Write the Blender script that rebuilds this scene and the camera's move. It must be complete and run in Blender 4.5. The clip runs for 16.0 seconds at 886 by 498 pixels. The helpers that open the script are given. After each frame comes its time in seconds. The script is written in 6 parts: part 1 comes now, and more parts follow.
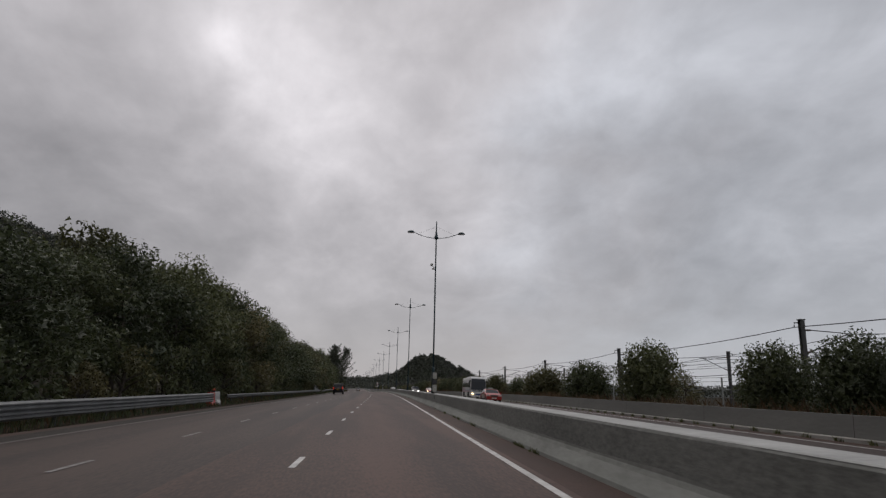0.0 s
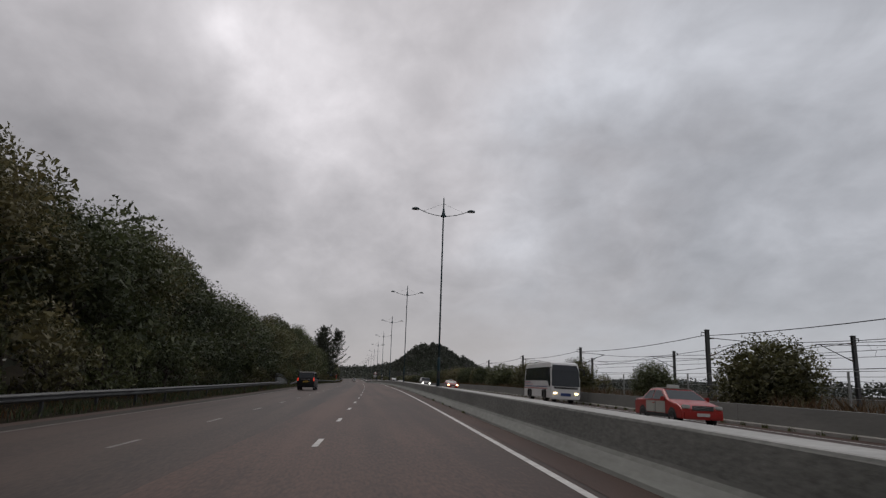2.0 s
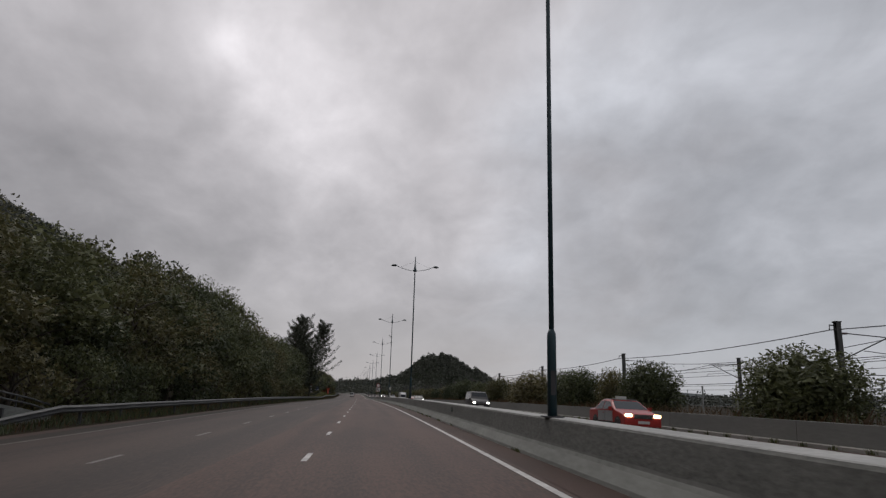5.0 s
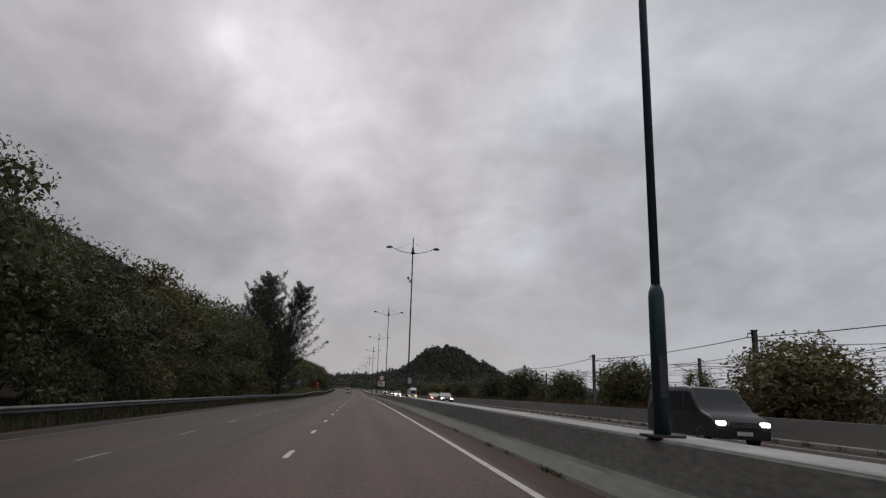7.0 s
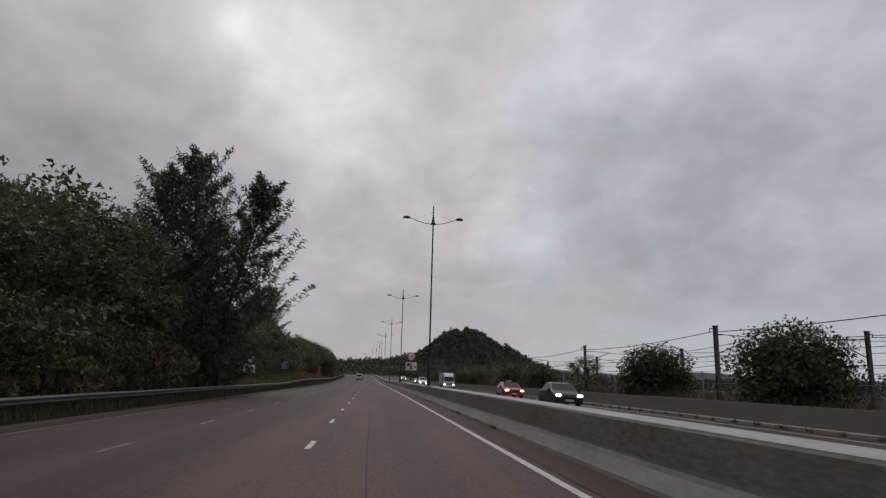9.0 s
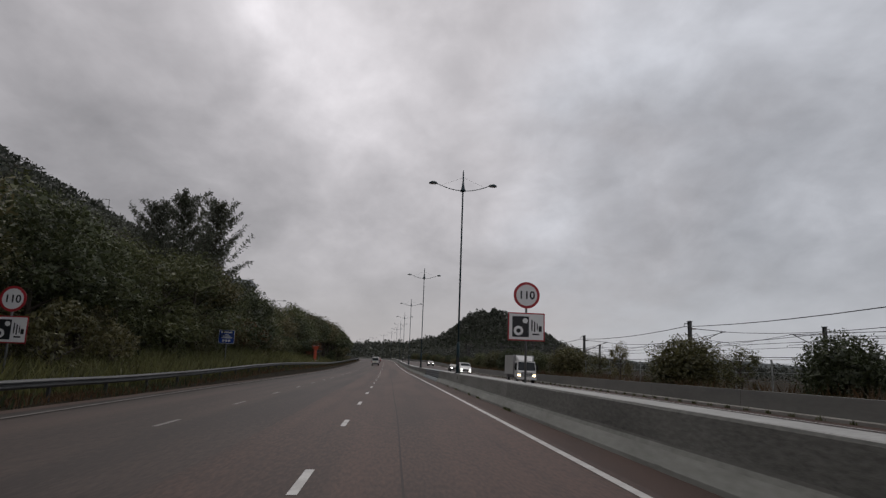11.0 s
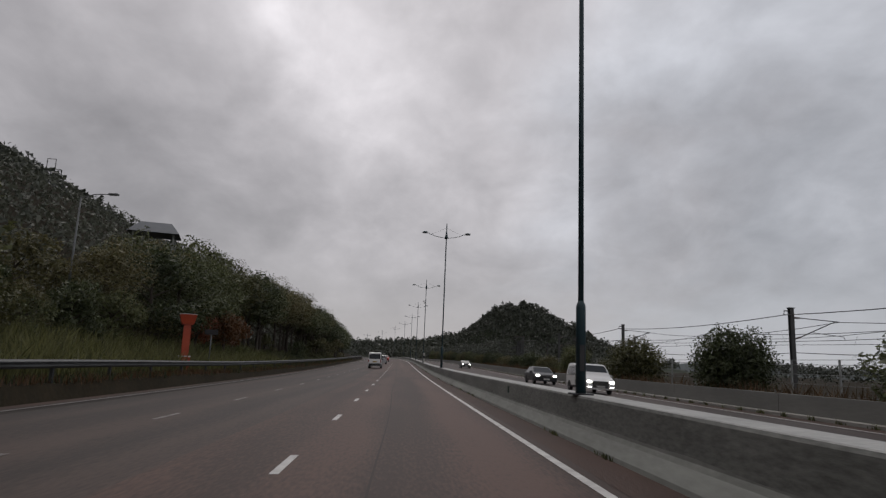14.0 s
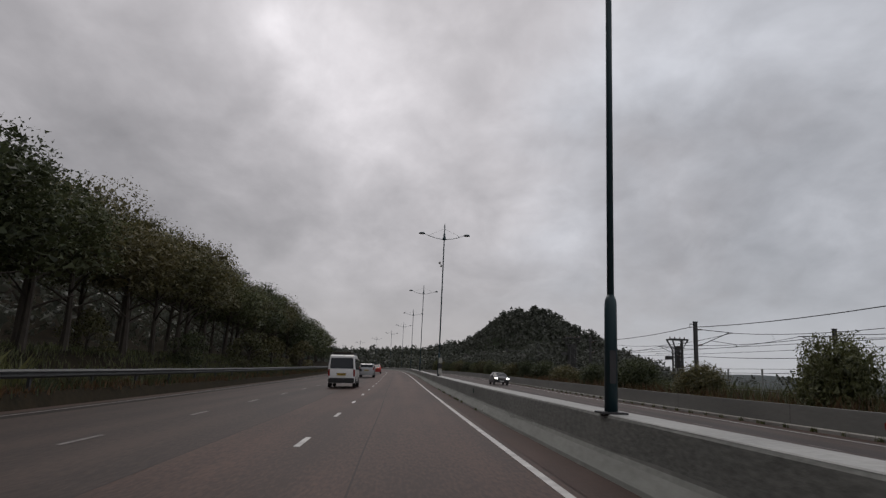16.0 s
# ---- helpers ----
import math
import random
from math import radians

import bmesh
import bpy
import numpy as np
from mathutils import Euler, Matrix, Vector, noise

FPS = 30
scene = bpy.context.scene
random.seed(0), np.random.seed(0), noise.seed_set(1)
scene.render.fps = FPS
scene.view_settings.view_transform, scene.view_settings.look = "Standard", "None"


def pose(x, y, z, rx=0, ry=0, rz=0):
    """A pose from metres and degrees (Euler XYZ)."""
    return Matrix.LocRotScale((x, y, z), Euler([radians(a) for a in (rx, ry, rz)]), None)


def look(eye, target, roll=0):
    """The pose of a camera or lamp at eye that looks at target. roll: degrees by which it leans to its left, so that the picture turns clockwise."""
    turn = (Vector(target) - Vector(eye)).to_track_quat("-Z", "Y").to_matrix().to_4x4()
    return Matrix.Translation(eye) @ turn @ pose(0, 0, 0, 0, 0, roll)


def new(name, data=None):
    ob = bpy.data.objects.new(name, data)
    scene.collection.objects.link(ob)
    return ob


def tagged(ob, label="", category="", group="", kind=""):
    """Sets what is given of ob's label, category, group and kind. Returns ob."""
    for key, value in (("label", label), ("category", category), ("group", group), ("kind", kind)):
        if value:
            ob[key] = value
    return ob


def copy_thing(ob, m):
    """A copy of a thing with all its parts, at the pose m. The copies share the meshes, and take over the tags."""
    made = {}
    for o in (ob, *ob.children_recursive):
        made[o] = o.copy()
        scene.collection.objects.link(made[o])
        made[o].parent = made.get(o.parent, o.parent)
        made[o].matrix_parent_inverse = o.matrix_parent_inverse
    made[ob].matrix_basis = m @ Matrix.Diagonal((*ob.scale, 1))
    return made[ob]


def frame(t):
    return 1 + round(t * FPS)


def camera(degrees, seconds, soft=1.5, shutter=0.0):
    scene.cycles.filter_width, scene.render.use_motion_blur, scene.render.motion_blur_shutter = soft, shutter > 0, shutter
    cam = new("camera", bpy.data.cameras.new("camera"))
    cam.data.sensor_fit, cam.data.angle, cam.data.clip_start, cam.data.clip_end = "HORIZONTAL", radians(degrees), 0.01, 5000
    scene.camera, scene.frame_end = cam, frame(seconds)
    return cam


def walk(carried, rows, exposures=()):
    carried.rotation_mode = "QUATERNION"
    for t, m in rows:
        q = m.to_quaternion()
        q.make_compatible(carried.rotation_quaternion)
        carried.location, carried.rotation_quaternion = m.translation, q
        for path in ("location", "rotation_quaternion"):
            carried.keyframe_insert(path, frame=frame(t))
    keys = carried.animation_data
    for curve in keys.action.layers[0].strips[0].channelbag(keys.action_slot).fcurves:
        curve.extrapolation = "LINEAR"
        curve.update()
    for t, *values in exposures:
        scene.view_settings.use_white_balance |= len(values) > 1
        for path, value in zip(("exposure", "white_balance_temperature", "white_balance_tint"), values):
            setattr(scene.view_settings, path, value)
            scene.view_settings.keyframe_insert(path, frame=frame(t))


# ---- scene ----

# The road's line: curvature (1/km, to the left) and its change of grade at stations along it.
STATIONS = [-50, 30, 100, 170, 240, 310, 380, 450, 520, 600, 700]
BENDS = [-0.09, -0.12, 0.42, 0.16, -0.02, 0.13, 0.00, 0.02, 0.75, 1.51, 1.40]
GRADES = [0.002, 0.079, -0.009, 0.098, 0.038, -0.001, -0.186, -0.045, 0.073, 0.099, 0.029]
STEP = 5.0
S_ALL = np.arange(-80, 1201, STEP)


def summed(values):
    mid = (values[1:] + values[:-1]) / 2 * STEP
    out = np.concatenate([[0], np.cumsum(mid)])
    return out - np.interp(200, S_ALL, out)


HEAD = summed(np.interp(S_ALL, STATIONS, BENDS) / 1000)
LINE_X, LINE_Y = summed(-np.sin(HEAD)), summed(np.cos(HEAD)) + 200
LINE_Z = summed(-summed(np.interp(S_ALL, STATIONS, GRADES) / 1000))


def at(s, u=0.0, z=0.0):
    """World place at s metres along the road, u to the right of the line and z over the road."""
    h = np.interp(s, S_ALL, HEAD)
    x, y, g = (np.interp(s, S_ALL, a) for a in (LINE_X, LINE_Y, LINE_Z))
    if s > S_ALL[-1] or s < S_ALL[0]:
        d = s - (S_ALL[-1] if s > 0 else S_ALL[0])
        x, y = x - d * math.sin(h), y + d * math.cos(h)
    return Vector((x + u * math.cos(h), y + u * math.sin(h), z + g))


def turn_at(s):
    return math.degrees(np.interp(s, S_ALL, HEAD))


def stand(s, u, z=0.0, rz=0.0):
    p = at(s, u, z)
    return pose(p.x, p.y, p.z, 0, 0, turn_at(s) + rz)


# seconds, metres right of the line, along it, over it, yaw against it, pitch, roll
WALK = [
    (0, 0.102, 4.499, 1.321, -5.52, 12.64, -1.15),
    (0.5, 0.068, 16.201, 1.319, -5.51, 12.45, -1.09),
    (1, -0.008, 27.788, 1.299, -5.49, 12.13, -1.16),
    (1.5, -0.014, 39.184, 1.321, -5.39, 11.87, -1.24),
    (2, -0.096, 50.947, 1.312, -5.49, 11.86, -1.78),
    (2.5, -0.113, 62.317, 1.311, -5.32, 12.08, -1.88),
    (3, -0.174, 73.633, 1.296, -5.75, 12.47, -1.96),
    (3.5, -0.124, 85.333, 1.318, -5.64, 12.81, -1.64),
    (4, -0.122, 96.872, 1.283, -5.58, 13.16, -1.73),
    (6.5, 0.028, 157.367, 1.314, -7.24, 12.74, -1.29),
    (7, 0.106, 169.236, 1.307, -7.05, 12.64, -1.55),
    (7.5, 0.123, 181.232, 1.283, -6.72, 12.56, -1.80),
    (8, 0.107, 193.486, 1.307, -6.31, 12.41, -1.48),
    (8.5, 0.030, 205.489, 1.316, -6.61, 11.93, -0.75),
    (9, -0.123, 217.674, 1.332, -6.23, 11.40, -1.41),
    (11.5, -0.319, 277.295, 1.318, -4.14, 9.96, -1.91),
    (12, -0.197, 288.640, 1.320, -3.56, 9.93, -1.85),
    (12.5, -0.084, 300.129, 1.329, -3.30, 9.95, -1.67),
    (13, 0.004, 311.328, 1.330, -3.62, 9.96, -1.75),
    (13.5, 0.051, 322.440, 1.316, -3.77, 9.96, -2.23),
    (14, 0.139, 333.534, 1.326, -3.76, 10.06, -2.28),
    (14.5, 0.216, 344.667, 1.342, -3.68, 10.32, -2.58),
    (15, 0.302, 355.901, 1.369, -3.76, 10.54, -2.74),
    (15.5, 0.358, 367.003, 1.335, -3.91, 10.83, -2.75),
    (16, 0.376, 378.090, 1.359, -4.05, 11.08, -2.51),
]
cam = camera(69.49, 16.0, soft=1.35)
walk(cam, [(t, stand(s, u, z, yaw) @ pose(0, 0, 0, 90 + p, r, 0)) for t, u, s, z, yaw, p, r in WALK])

# ---- sky and light ----
sky = bpy.data.worlds.new("overcast_sky")
scene.world = sky
sky.use_nodes = True
wn, wl = sky.node_tree.nodes, sky.node_tree.links
wn.clear()


def wnode(kind, **values):
    n = wn.new(kind)
    for key, value in values.items():
        n.inputs[key.replace("_", " ")].default_value = value
    return n


def wmath(op, a, b=None, clamp=False):
    n = wn.new("ShaderNodeMath")
    n.operation, n.use_clamp = op, clamp
    for i, v in enumerate((a, b)):
        if v is None:
            continue
        if isinstance(v, (int, float)):
            n.inputs[i].default_value = v
        else:
            wl.new(v, n.inputs[i])
    return n.outputs[0]


coord = wn.new("ShaderNodeTexCoord")
split = wn.new("ShaderNodeSeparateXYZ")
wl.new(coord.outputs["Generated"], split.inputs[0])
# clouds lie on a flat layer: the direction is divided by its height
lift = wmath("ADD", wmath("MAXIMUM", split.outputs[2], 0.0), 0.42)
flat = wn.new("ShaderNodeCombineXYZ")
wl.new(wmath("DIVIDE", split.outputs[0], lift), flat.inputs[0])
wl.new(wmath("DIVIDE", split.outputs[1], lift), flat.inputs[1])
big = wnode("ShaderNodeTexNoise", Scale=2.3, Detail=7.0, Roughness=0.55, Distortion=0.25)
small = wnode("ShaderNodeTexNoise", Scale=6.5, Detail=5.0, Roughness=0.55, Distortion=0.3)
drift = wnode("ShaderNodeTexNoise", Scale=3.2, Detail=5.0, Roughness=0.55)
shift = wn.new("ShaderNodeMapping")
shift.inputs["Location"].default_value = (1.7, 0.4, 0.0)
shift.inputs["Scale"].default_value = (1.0, 0.8, 1.0)
wl.new(flat.outputs[0], shift.inputs[0])
for node in (big, small, drift):
    wl.new(shift.outputs[0], node.inputs["Vector"])


def wvector(op, a, b=(0.0, 0.0, 0.0)):
    n = wn.new("ShaderNodeVectorMath")
    n.operation = op
    for i, v in enumerate((a, b)):
        if isinstance(v, tuple):
            n.inputs[i].default_value = v
        else:
            wl.new(v, n.inputs[i])
    return n.outputs["Value"] if op == "DOT_PRODUCT" else n.outputs["Vector"]


# the banks' edges are torn by a slow drift
torn = wvector("NORMALIZE", wvector("ADD", coord.outputs["Generated"], wvector("MULTIPLY", wvector("SUBTRACT", drift.outputs["Color"], (0.5, 0.5, 0.5)), (0.26, 0.26, 0.26))))
# banks of cloud: degrees right of north, degrees up, stops
BANKS = [
    (-28.8, 26, -0.01), (-19, 28.7, 0.16), (-7.1, 30.9, 0.23), (6.3, 31.9, 0.17), (19.4, 31.6, 0.41), (31.6, 30.1, 0.16), (42.2, 27.8, 0.15),
    (-27.8, 19.8, -0.21), (-18.1, 22, -0.09), (-6.5, 23.7, 0.14), (6.6, 24.7, 0.02), (19.2, 24.5, -0.36), (31, 23.3, -0.09), (41.4, 21.6, -0.08),
    (-26.8, 13.4, -0.11), (-17.2, 15, -0.03), (-5.9, 16.3, 0.14), (6.8, 17, 0.24), (19.1, 16.9, 0.10), (30.6, 16.2, -0.01), (40.7, 15.1, -0.14),
    (-25.8, 6.9, -0.14), (-16.3, 7.8, -0.10), (-5.3, 8.6, -0.23), (7, 9.1, -0.17), (18.9, 9.3, -0.03), (30.1, 9, -0.03), (40.1, 8.5, 0.10)]
BRIGHT_GAPS = [(-8.9, 27.7, 0.40), (37.0, 21.1, 0.22), (9.3, 15.5, 0.14), (26.2, 15.9, 0.16), (28.0, 11.0, -0.12)]
tone = 0.10
for banks, spread in ((BANKS, 7.5), (BRIGHT_GAPS, 3.2)):
    sharp = 1.0 / radians(spread) ** 2
    for azimuth, height, stops in banks:
        a, e = radians(azimuth), radians(height)
        way = (math.sin(a) * math.cos(e), math.cos(a) * math.cos(e), math.sin(e))
        near = wmath("EXPONENT", wmath("MULTIPLY", wmath("SUBTRACT", wvector("DOT_PRODUCT", torn, way), 1.0), sharp))
        tone = wmath("ADD", tone, wmath("MULTIPLY", near, stops))
# finer billows, lost in the veil over the horizon
clear_of_veil = wn.new("ShaderNodeMapRange")
clear_of_veil.interpolation_type = "SMOOTHSTEP"
clear_of_veil.inputs["From Max"].default_value = 0.22
clear_of_veil.inputs["To Min"].default_value = 0.15
wl.new(split.outputs[2], clear_of_veil.inputs["Value"])
billow = wmath("ADD", wmath("MULTIPLY", wmath("SUBTRACT", big.outputs[0], 0.5), 1.75), wmath("MULTIPLY", wmath("SUBTRACT", small.outputs[0], 0.5), 0.95))
tone = wmath("ADD", tone, wmath("MULTIPLY", billow, clear_of_veil.outputs[0]))
glow = wmath("MULTIPLY", wmath("POWER", 2.0, tone), 0.41)
# thinner cloud lets blue through towards the east
east = wn.new("ShaderNodeMapRange")
east.interpolation_type = "SMOOTHSTEP"
east.inputs["From Min"].default_value, east.inputs["From Max"].default_value = 0.05, 0.5
wl.new(wmath("ADD", split.outputs[0], wmath("MULTIPLY", wmath("SUBTRACT", big.outputs[0], 0.5), 0.8)), east.inputs["Value"])
tint = wn.new("ShaderNodeMix")
tint.data_type = "RGBA"
tint.inputs["A"].default_value, tint.inputs["B"].default_value = (1.032, 0.990, 1.026, 1), (0.975, 0.995, 1.072, 1)
wl.new(east.outputs[0], tint.inputs["Factor"])
back = wn.new("ShaderNodeBackground")
wl.new(tint.outputs["Result"], back.inputs["Color"])
wl.new(glow, back.inputs["Strength"])
# blue daylight over the cloud
clear = wn.new("ShaderNodeTexSky")
clear.sky_type, clear.sun_disc = "NISHITA", False
clear.sun_elevation, clear.sun_rotation = radians(48), radians(-8)
above = wnode("ShaderNodeBackground", Strength=0.004)
wl.new(clear.outputs[0], above.inputs["Color"])
both = wn.new("ShaderNodeAddShader")
wl.new(back.outputs[0], both.inputs[0])
wl.new(above.outputs[0], both.inputs[1])
out = wn.new("ShaderNodeOutputWorld")
wl.new(both.outputs[0], out.inputs["Surface"])

sun = new("sun", bpy.data.lights.new("sun", "SUN"))
sun.data.energy, sun.data.angle, sun.data.color = 0.6, radians(30), (1.0, 0.95, 0.9)
sun.matrix_world = look((-30, 200, 300), (0, 0, 0))
scene.view_settings.exposure = 0.0


# ---- materials ----
def material(name, colour, rough=0.6, metal=0.0, colour2=None, scale=4.0, scale2=40.0, bump=0.0, coat=0.0, spread=0.5, island=0.0, noise_stretch=None, emit=None, power=0.0, mix2=0.3, gloss=0.5, streak=0.0):
    """A surface with two scales of colour variation and a fine relief."""
    m = bpy.data.materials.new(name)
    m.use_nodes = True
    n, l = m.node_tree.nodes, m.node_tree.links
    b = n["Principled BSDF"]
    b.inputs["Roughness"].default_value, b.inputs["Metallic"].default_value = rough, metal
    b.inputs["Coat Weight"].default_value = coat
    b.inputs["Specular IOR Level"].default_value = gloss
    if emit:
        b.inputs["Emission Color"].default_value, b.inputs["Emission Strength"].default_value = (*emit, 1), power
    if colour2 is None:
        colour2 = tuple(c * 0.75 for c in colour)
    tc = n.new("ShaderNodeTexCoord")
    vec = tc.outputs["Object"]
    if noise_stretch:
        mp = n.new("ShaderNodeMapping")
        mp.inputs["Scale"].default_value = noise_stretch
        l.new(vec, mp.inputs[0])
        vec = mp.outputs[0]
    na, nb = n.new("ShaderNodeTexNoise"), n.new("ShaderNodeTexNoise")
    for node, sc, det in ((na, scale, 4.0), (nb, scale2, 5.0)):
        node.inputs["Scale"].default_value, node.inputs["Detail"].default_value = sc, det
        l.new(vec, node.inputs["Vector"])
    ad = n.new("ShaderNodeMix")
    ad.inputs["Factor"].default_value = mix2
    l.new(na.outputs[0], ad.inputs["A"])
    l.new(nb.outputs[0], ad.inputs["B"])
    fac = ad.outputs["Result"]
    if streak:
        # long wheel-worn streaks along the road
        along, long_noise, worn = n.new("ShaderNodeMapping"), n.new("ShaderNodeTexNoise"), n.new("ShaderNodeMix")
        along.inputs["Scale"].default_value = (1.0, 0.018, 1.0)
        long_noise.inputs["Scale"].default_value, long_noise.inputs["Detail"].default_value = 0.85, 3.0
        l.new(tc.outputs["Object"], along.inputs[0])
        l.new(along.outputs[0], long_noise.inputs["Vector"])
        worn.inputs["Factor"].default_value = streak
        l.new(fac, worn.inputs["A"])
        l.new(long_noise.outputs[0], worn.inputs["B"])
        fac = worn.outputs["Result"]
    if island:
        ge, mx = n.new("ShaderNodeNewGeometry"), n.new("ShaderNodeMix")
        mx.inputs["Factor"].default_value = island
        l.new(fac, mx.inputs["A"])
        l.new(ge.outputs["Random Per Island"], mx.inputs["B"])
        fac = mx.outputs["Result"]
    rp = n.new("ShaderNodeValToRGB")
    rp.color_ramp.elements[0].position, rp.color_ramp.elements[0].color = 0.5 - spread / 2, (*colour2, 1)
    rp.color_ramp.elements[1].position, rp.color_ramp.elements[1].color = 0.5 + spread / 2, (*colour, 1)
    l.new(fac, rp.inputs[0])
    l.new(rp.outputs[0], b.inputs["Base Color"])
    if bump:
        bp = n.new("ShaderNodeBump")
        bp.inputs["Strength"].default_value, bp.inputs["Distance"].default_value = bump, 0.02
        l.new(nb.outputs[0], bp.inputs["Height"])
        l.new(bp.outputs[0], b.inputs["Normal"])
    return m


def leaf_material(name, dark, light, thin=0.25):
    m = material(name, light, rough=0.55, colour2=dark, scale=0.5, scale2=6.0, spread=0.8, island=0.6)
    n, l = m.node_tree.nodes, m.node_tree.links
    b = n["Principled BSDF"]
    fine, relief = n.new("ShaderNodeTexNoise"), n.new("ShaderNodeBump")
    fine.inputs["Scale"].default_value, fine.inputs["Detail"].default_value = 5.0, 4.0
    l.new(n["Texture Coordinate"].outputs["Object"], fine.inputs["Vector"])
    relief.inputs["Strength"].default_value, relief.inputs["Distance"].default_value = 0.5, 0.06
    l.new(fine.outputs[0], relief.inputs["Height"])
    l.new(relief.outputs[0], b.inputs["Normal"])
    who, hsv, val, hue = n.new("ShaderNodeObjectInfo"), n.new("ShaderNodeHueSaturation"), n.new("ShaderNodeMapRange"), n.new("ShaderNodeMapRange")
    val.inputs["To Min"].default_value, val.inputs["To Max"].default_value = 0.62, 1.30
    hue.inputs["From Min"].default_value, hue.inputs["From Max"].default_value = 1.0, 0.0
    hue.inputs["To Min"].default_value, hue.inputs["To Max"].default_value = 0.475, 0.515
    for node, socket in ((val, "Value"), (hue, "Hue")):
        l.new(who.outputs["Random"], node.inputs["Value"])
        l.new(node.outputs[0], hsv.inputs[socket])
    l.new(b.inputs["Base Color"].links[0].from_socket, hsv.inputs["Color"])
    l.new(hsv.outputs[0], b.inputs["Base Color"])
    tr, ms = n.new("ShaderNodeBsdfTranslucent"), n.new("ShaderNodeMixShader")
    l.new(b.inputs["Base Color"].links[0].from_socket, tr.inputs["Color"])
    ms.inputs[0].default_value = thin
    l.new(b.outputs[0], ms.inputs[1])
    l.new(tr.outputs[0], ms.inputs[2])
    l.new(ms.outputs[0], n["Material Output"].inputs["Surface"])
    return m


def glass_material(name, colour=(0.02, 0.025, 0.03), rough=0.05):
    m = bpy.data.materials.new(name)
    m.use_nodes = True
    b = m.node_tree.nodes["Principled BSDF"]
    b.inputs["Base Color"].default_value, b.inputs["Roughness"].default_value = (*colour, 1), rough
    b.inputs["Specular IOR Level"].default_value = 0.32
    return m


ASPHALT = material("asphalt_brown", (0.099, 0.057, 0.045), 0.64, colour2=(0.045, 0.028, 0.023), scale=0.7, scale2=22, bump=0.3, noise_stretch=(1, 0.2, 1), mix2=0.62, gloss=0.24, spread=0.15, streak=0.42)
ASPHALT_GREY = material("asphalt_grey", (0.068, 0.045, 0.037), 0.64, colour2=(0.029, 0.0200, 0.0172), scale=0.6, scale2=22, bump=0.3, noise_stretch=(1, 0.16, 1), mix2=0.62, gloss=0.26, spread=0.15, streak=0.42)
ASPHALT_OLD = material("asphalt_shoulder", (0.050, 0.043, 0.038), 0.75, colour2=(0.025, 0.021, 0.018), scale=0.9, scale2=18, bump=0.4, mix2=0.5, gloss=0.2, spread=0.42)
GRIT = material("wet_grit", (0.078, 0.042, 0.031), 0.7, colour2=(0.036, 0.021, 0.017), scale=1.1, scale2=30, bump=0.5, noise_stretch=(1, 0.35, 1), mix2=0.45, spread=0.4, gloss=0.25)
PAINT = material("road_paint", (0.66, 0.65, 0.62), 0.55, colour2=(0.36, 0.345, 0.33), scale=2.5, scale2=30, spread=0.40)
PAINT_WORN = material("worn_road_paint", (0.21, 0.195, 0.18), 0.65, colour2=(0.085, 0.07, 0.062), scale=2.0, scale2=25, spread=0.35, mix2=0.5)
# barrier concrete toned by slope: sky light painted into top and foot colours
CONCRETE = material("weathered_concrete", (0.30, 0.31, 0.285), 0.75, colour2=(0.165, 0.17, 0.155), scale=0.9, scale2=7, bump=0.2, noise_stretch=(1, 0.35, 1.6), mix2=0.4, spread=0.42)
CONCRETE_DARK = material("dark_concrete", (0.190, 0.194, 0.178), 0.8, colour2=(0.088, 0.091, 0.083), scale=0.8, scale2=13, bump=0.25, noise_stretch=(1, 0.4, 1.5), mix2=0.55, spread=0.32)
CONCRETE_NEW = material("paler_concrete", (0.26, 0.265, 0.245), 0.8, colour2=(0.13, 0.134, 0.124), scale=0.8, scale2=13, bump=0.25, noise_stretch=(1, 0.4, 1.5), mix2=0.55, spread=0.34)
CONCRETE_TOP = material("skylit_concrete", (0.46, 0.46, 0.44), 0.75, colour2=(0.25, 0.25, 0.24), scale=0.9, scale2=10, bump=0.15, mix2=0.45, spread=0.42)
SOIL = material("soil", (0.075, 0.055, 0.038), 0.95, colour2=(0.04, 0.032, 0.022), scale=0.4, scale2=8, bump=0.6)
VERGE = material("verge_ground", (0.034, 0.026, 0.015), 0.95, colour2=(0.013, 0.011, 0.007), scale=0.8, scale2=6, bump=0.9, gloss=0.08, mix2=0.5, spread=0.4)
HILLSIDE = material("wooded_ground", (0.030, 0.040, 0.018), 0.95, colour2=(0.014, 0.02, 0.010), scale=0.05, scale2=0.6, bump=0.5)
POLE_PAINT = material("dark_green_paint", (0.012, 0.043, 0.054), 0.5, colour2=(0.010, 0.030, 0.038), scale=1.5, scale2=30)
GALV = material("galvanised_steel", (0.20, 0.205, 0.205), 0.5, metal=0.5, colour2=(0.10, 0.104, 0.104), scale=1.2, scale2=25, bump=0.05)
GALV_DULL = material("dull_galvanised_steel", (0.105, 0.108, 0.108), 0.55, metal=0.5, colour2=(0.05, 0.052, 0.052), scale=1.2, scale2=25, bump=0.05)
CONCRETE_MID = material("midtone_concrete", (0.25, 0.256, 0.236), 0.78, colour2=(0.125, 0.13, 0.118), scale=1.1, scale2=8, bump=0.2, noise_stretch=(1, 0.5, 1.6), mix2=0.45, spread=0.42)
STEEL_DARK = material("dark_steel", (0.055, 0.055, 0.058), 0.55, metal=0.3, colour2=(0.03, 0.03, 0.032), scale=1.5, scale2=20)
TAR = material("tar_seal", (0.042, 0.031, 0.027), 0.8, scale=3, scale2=30)
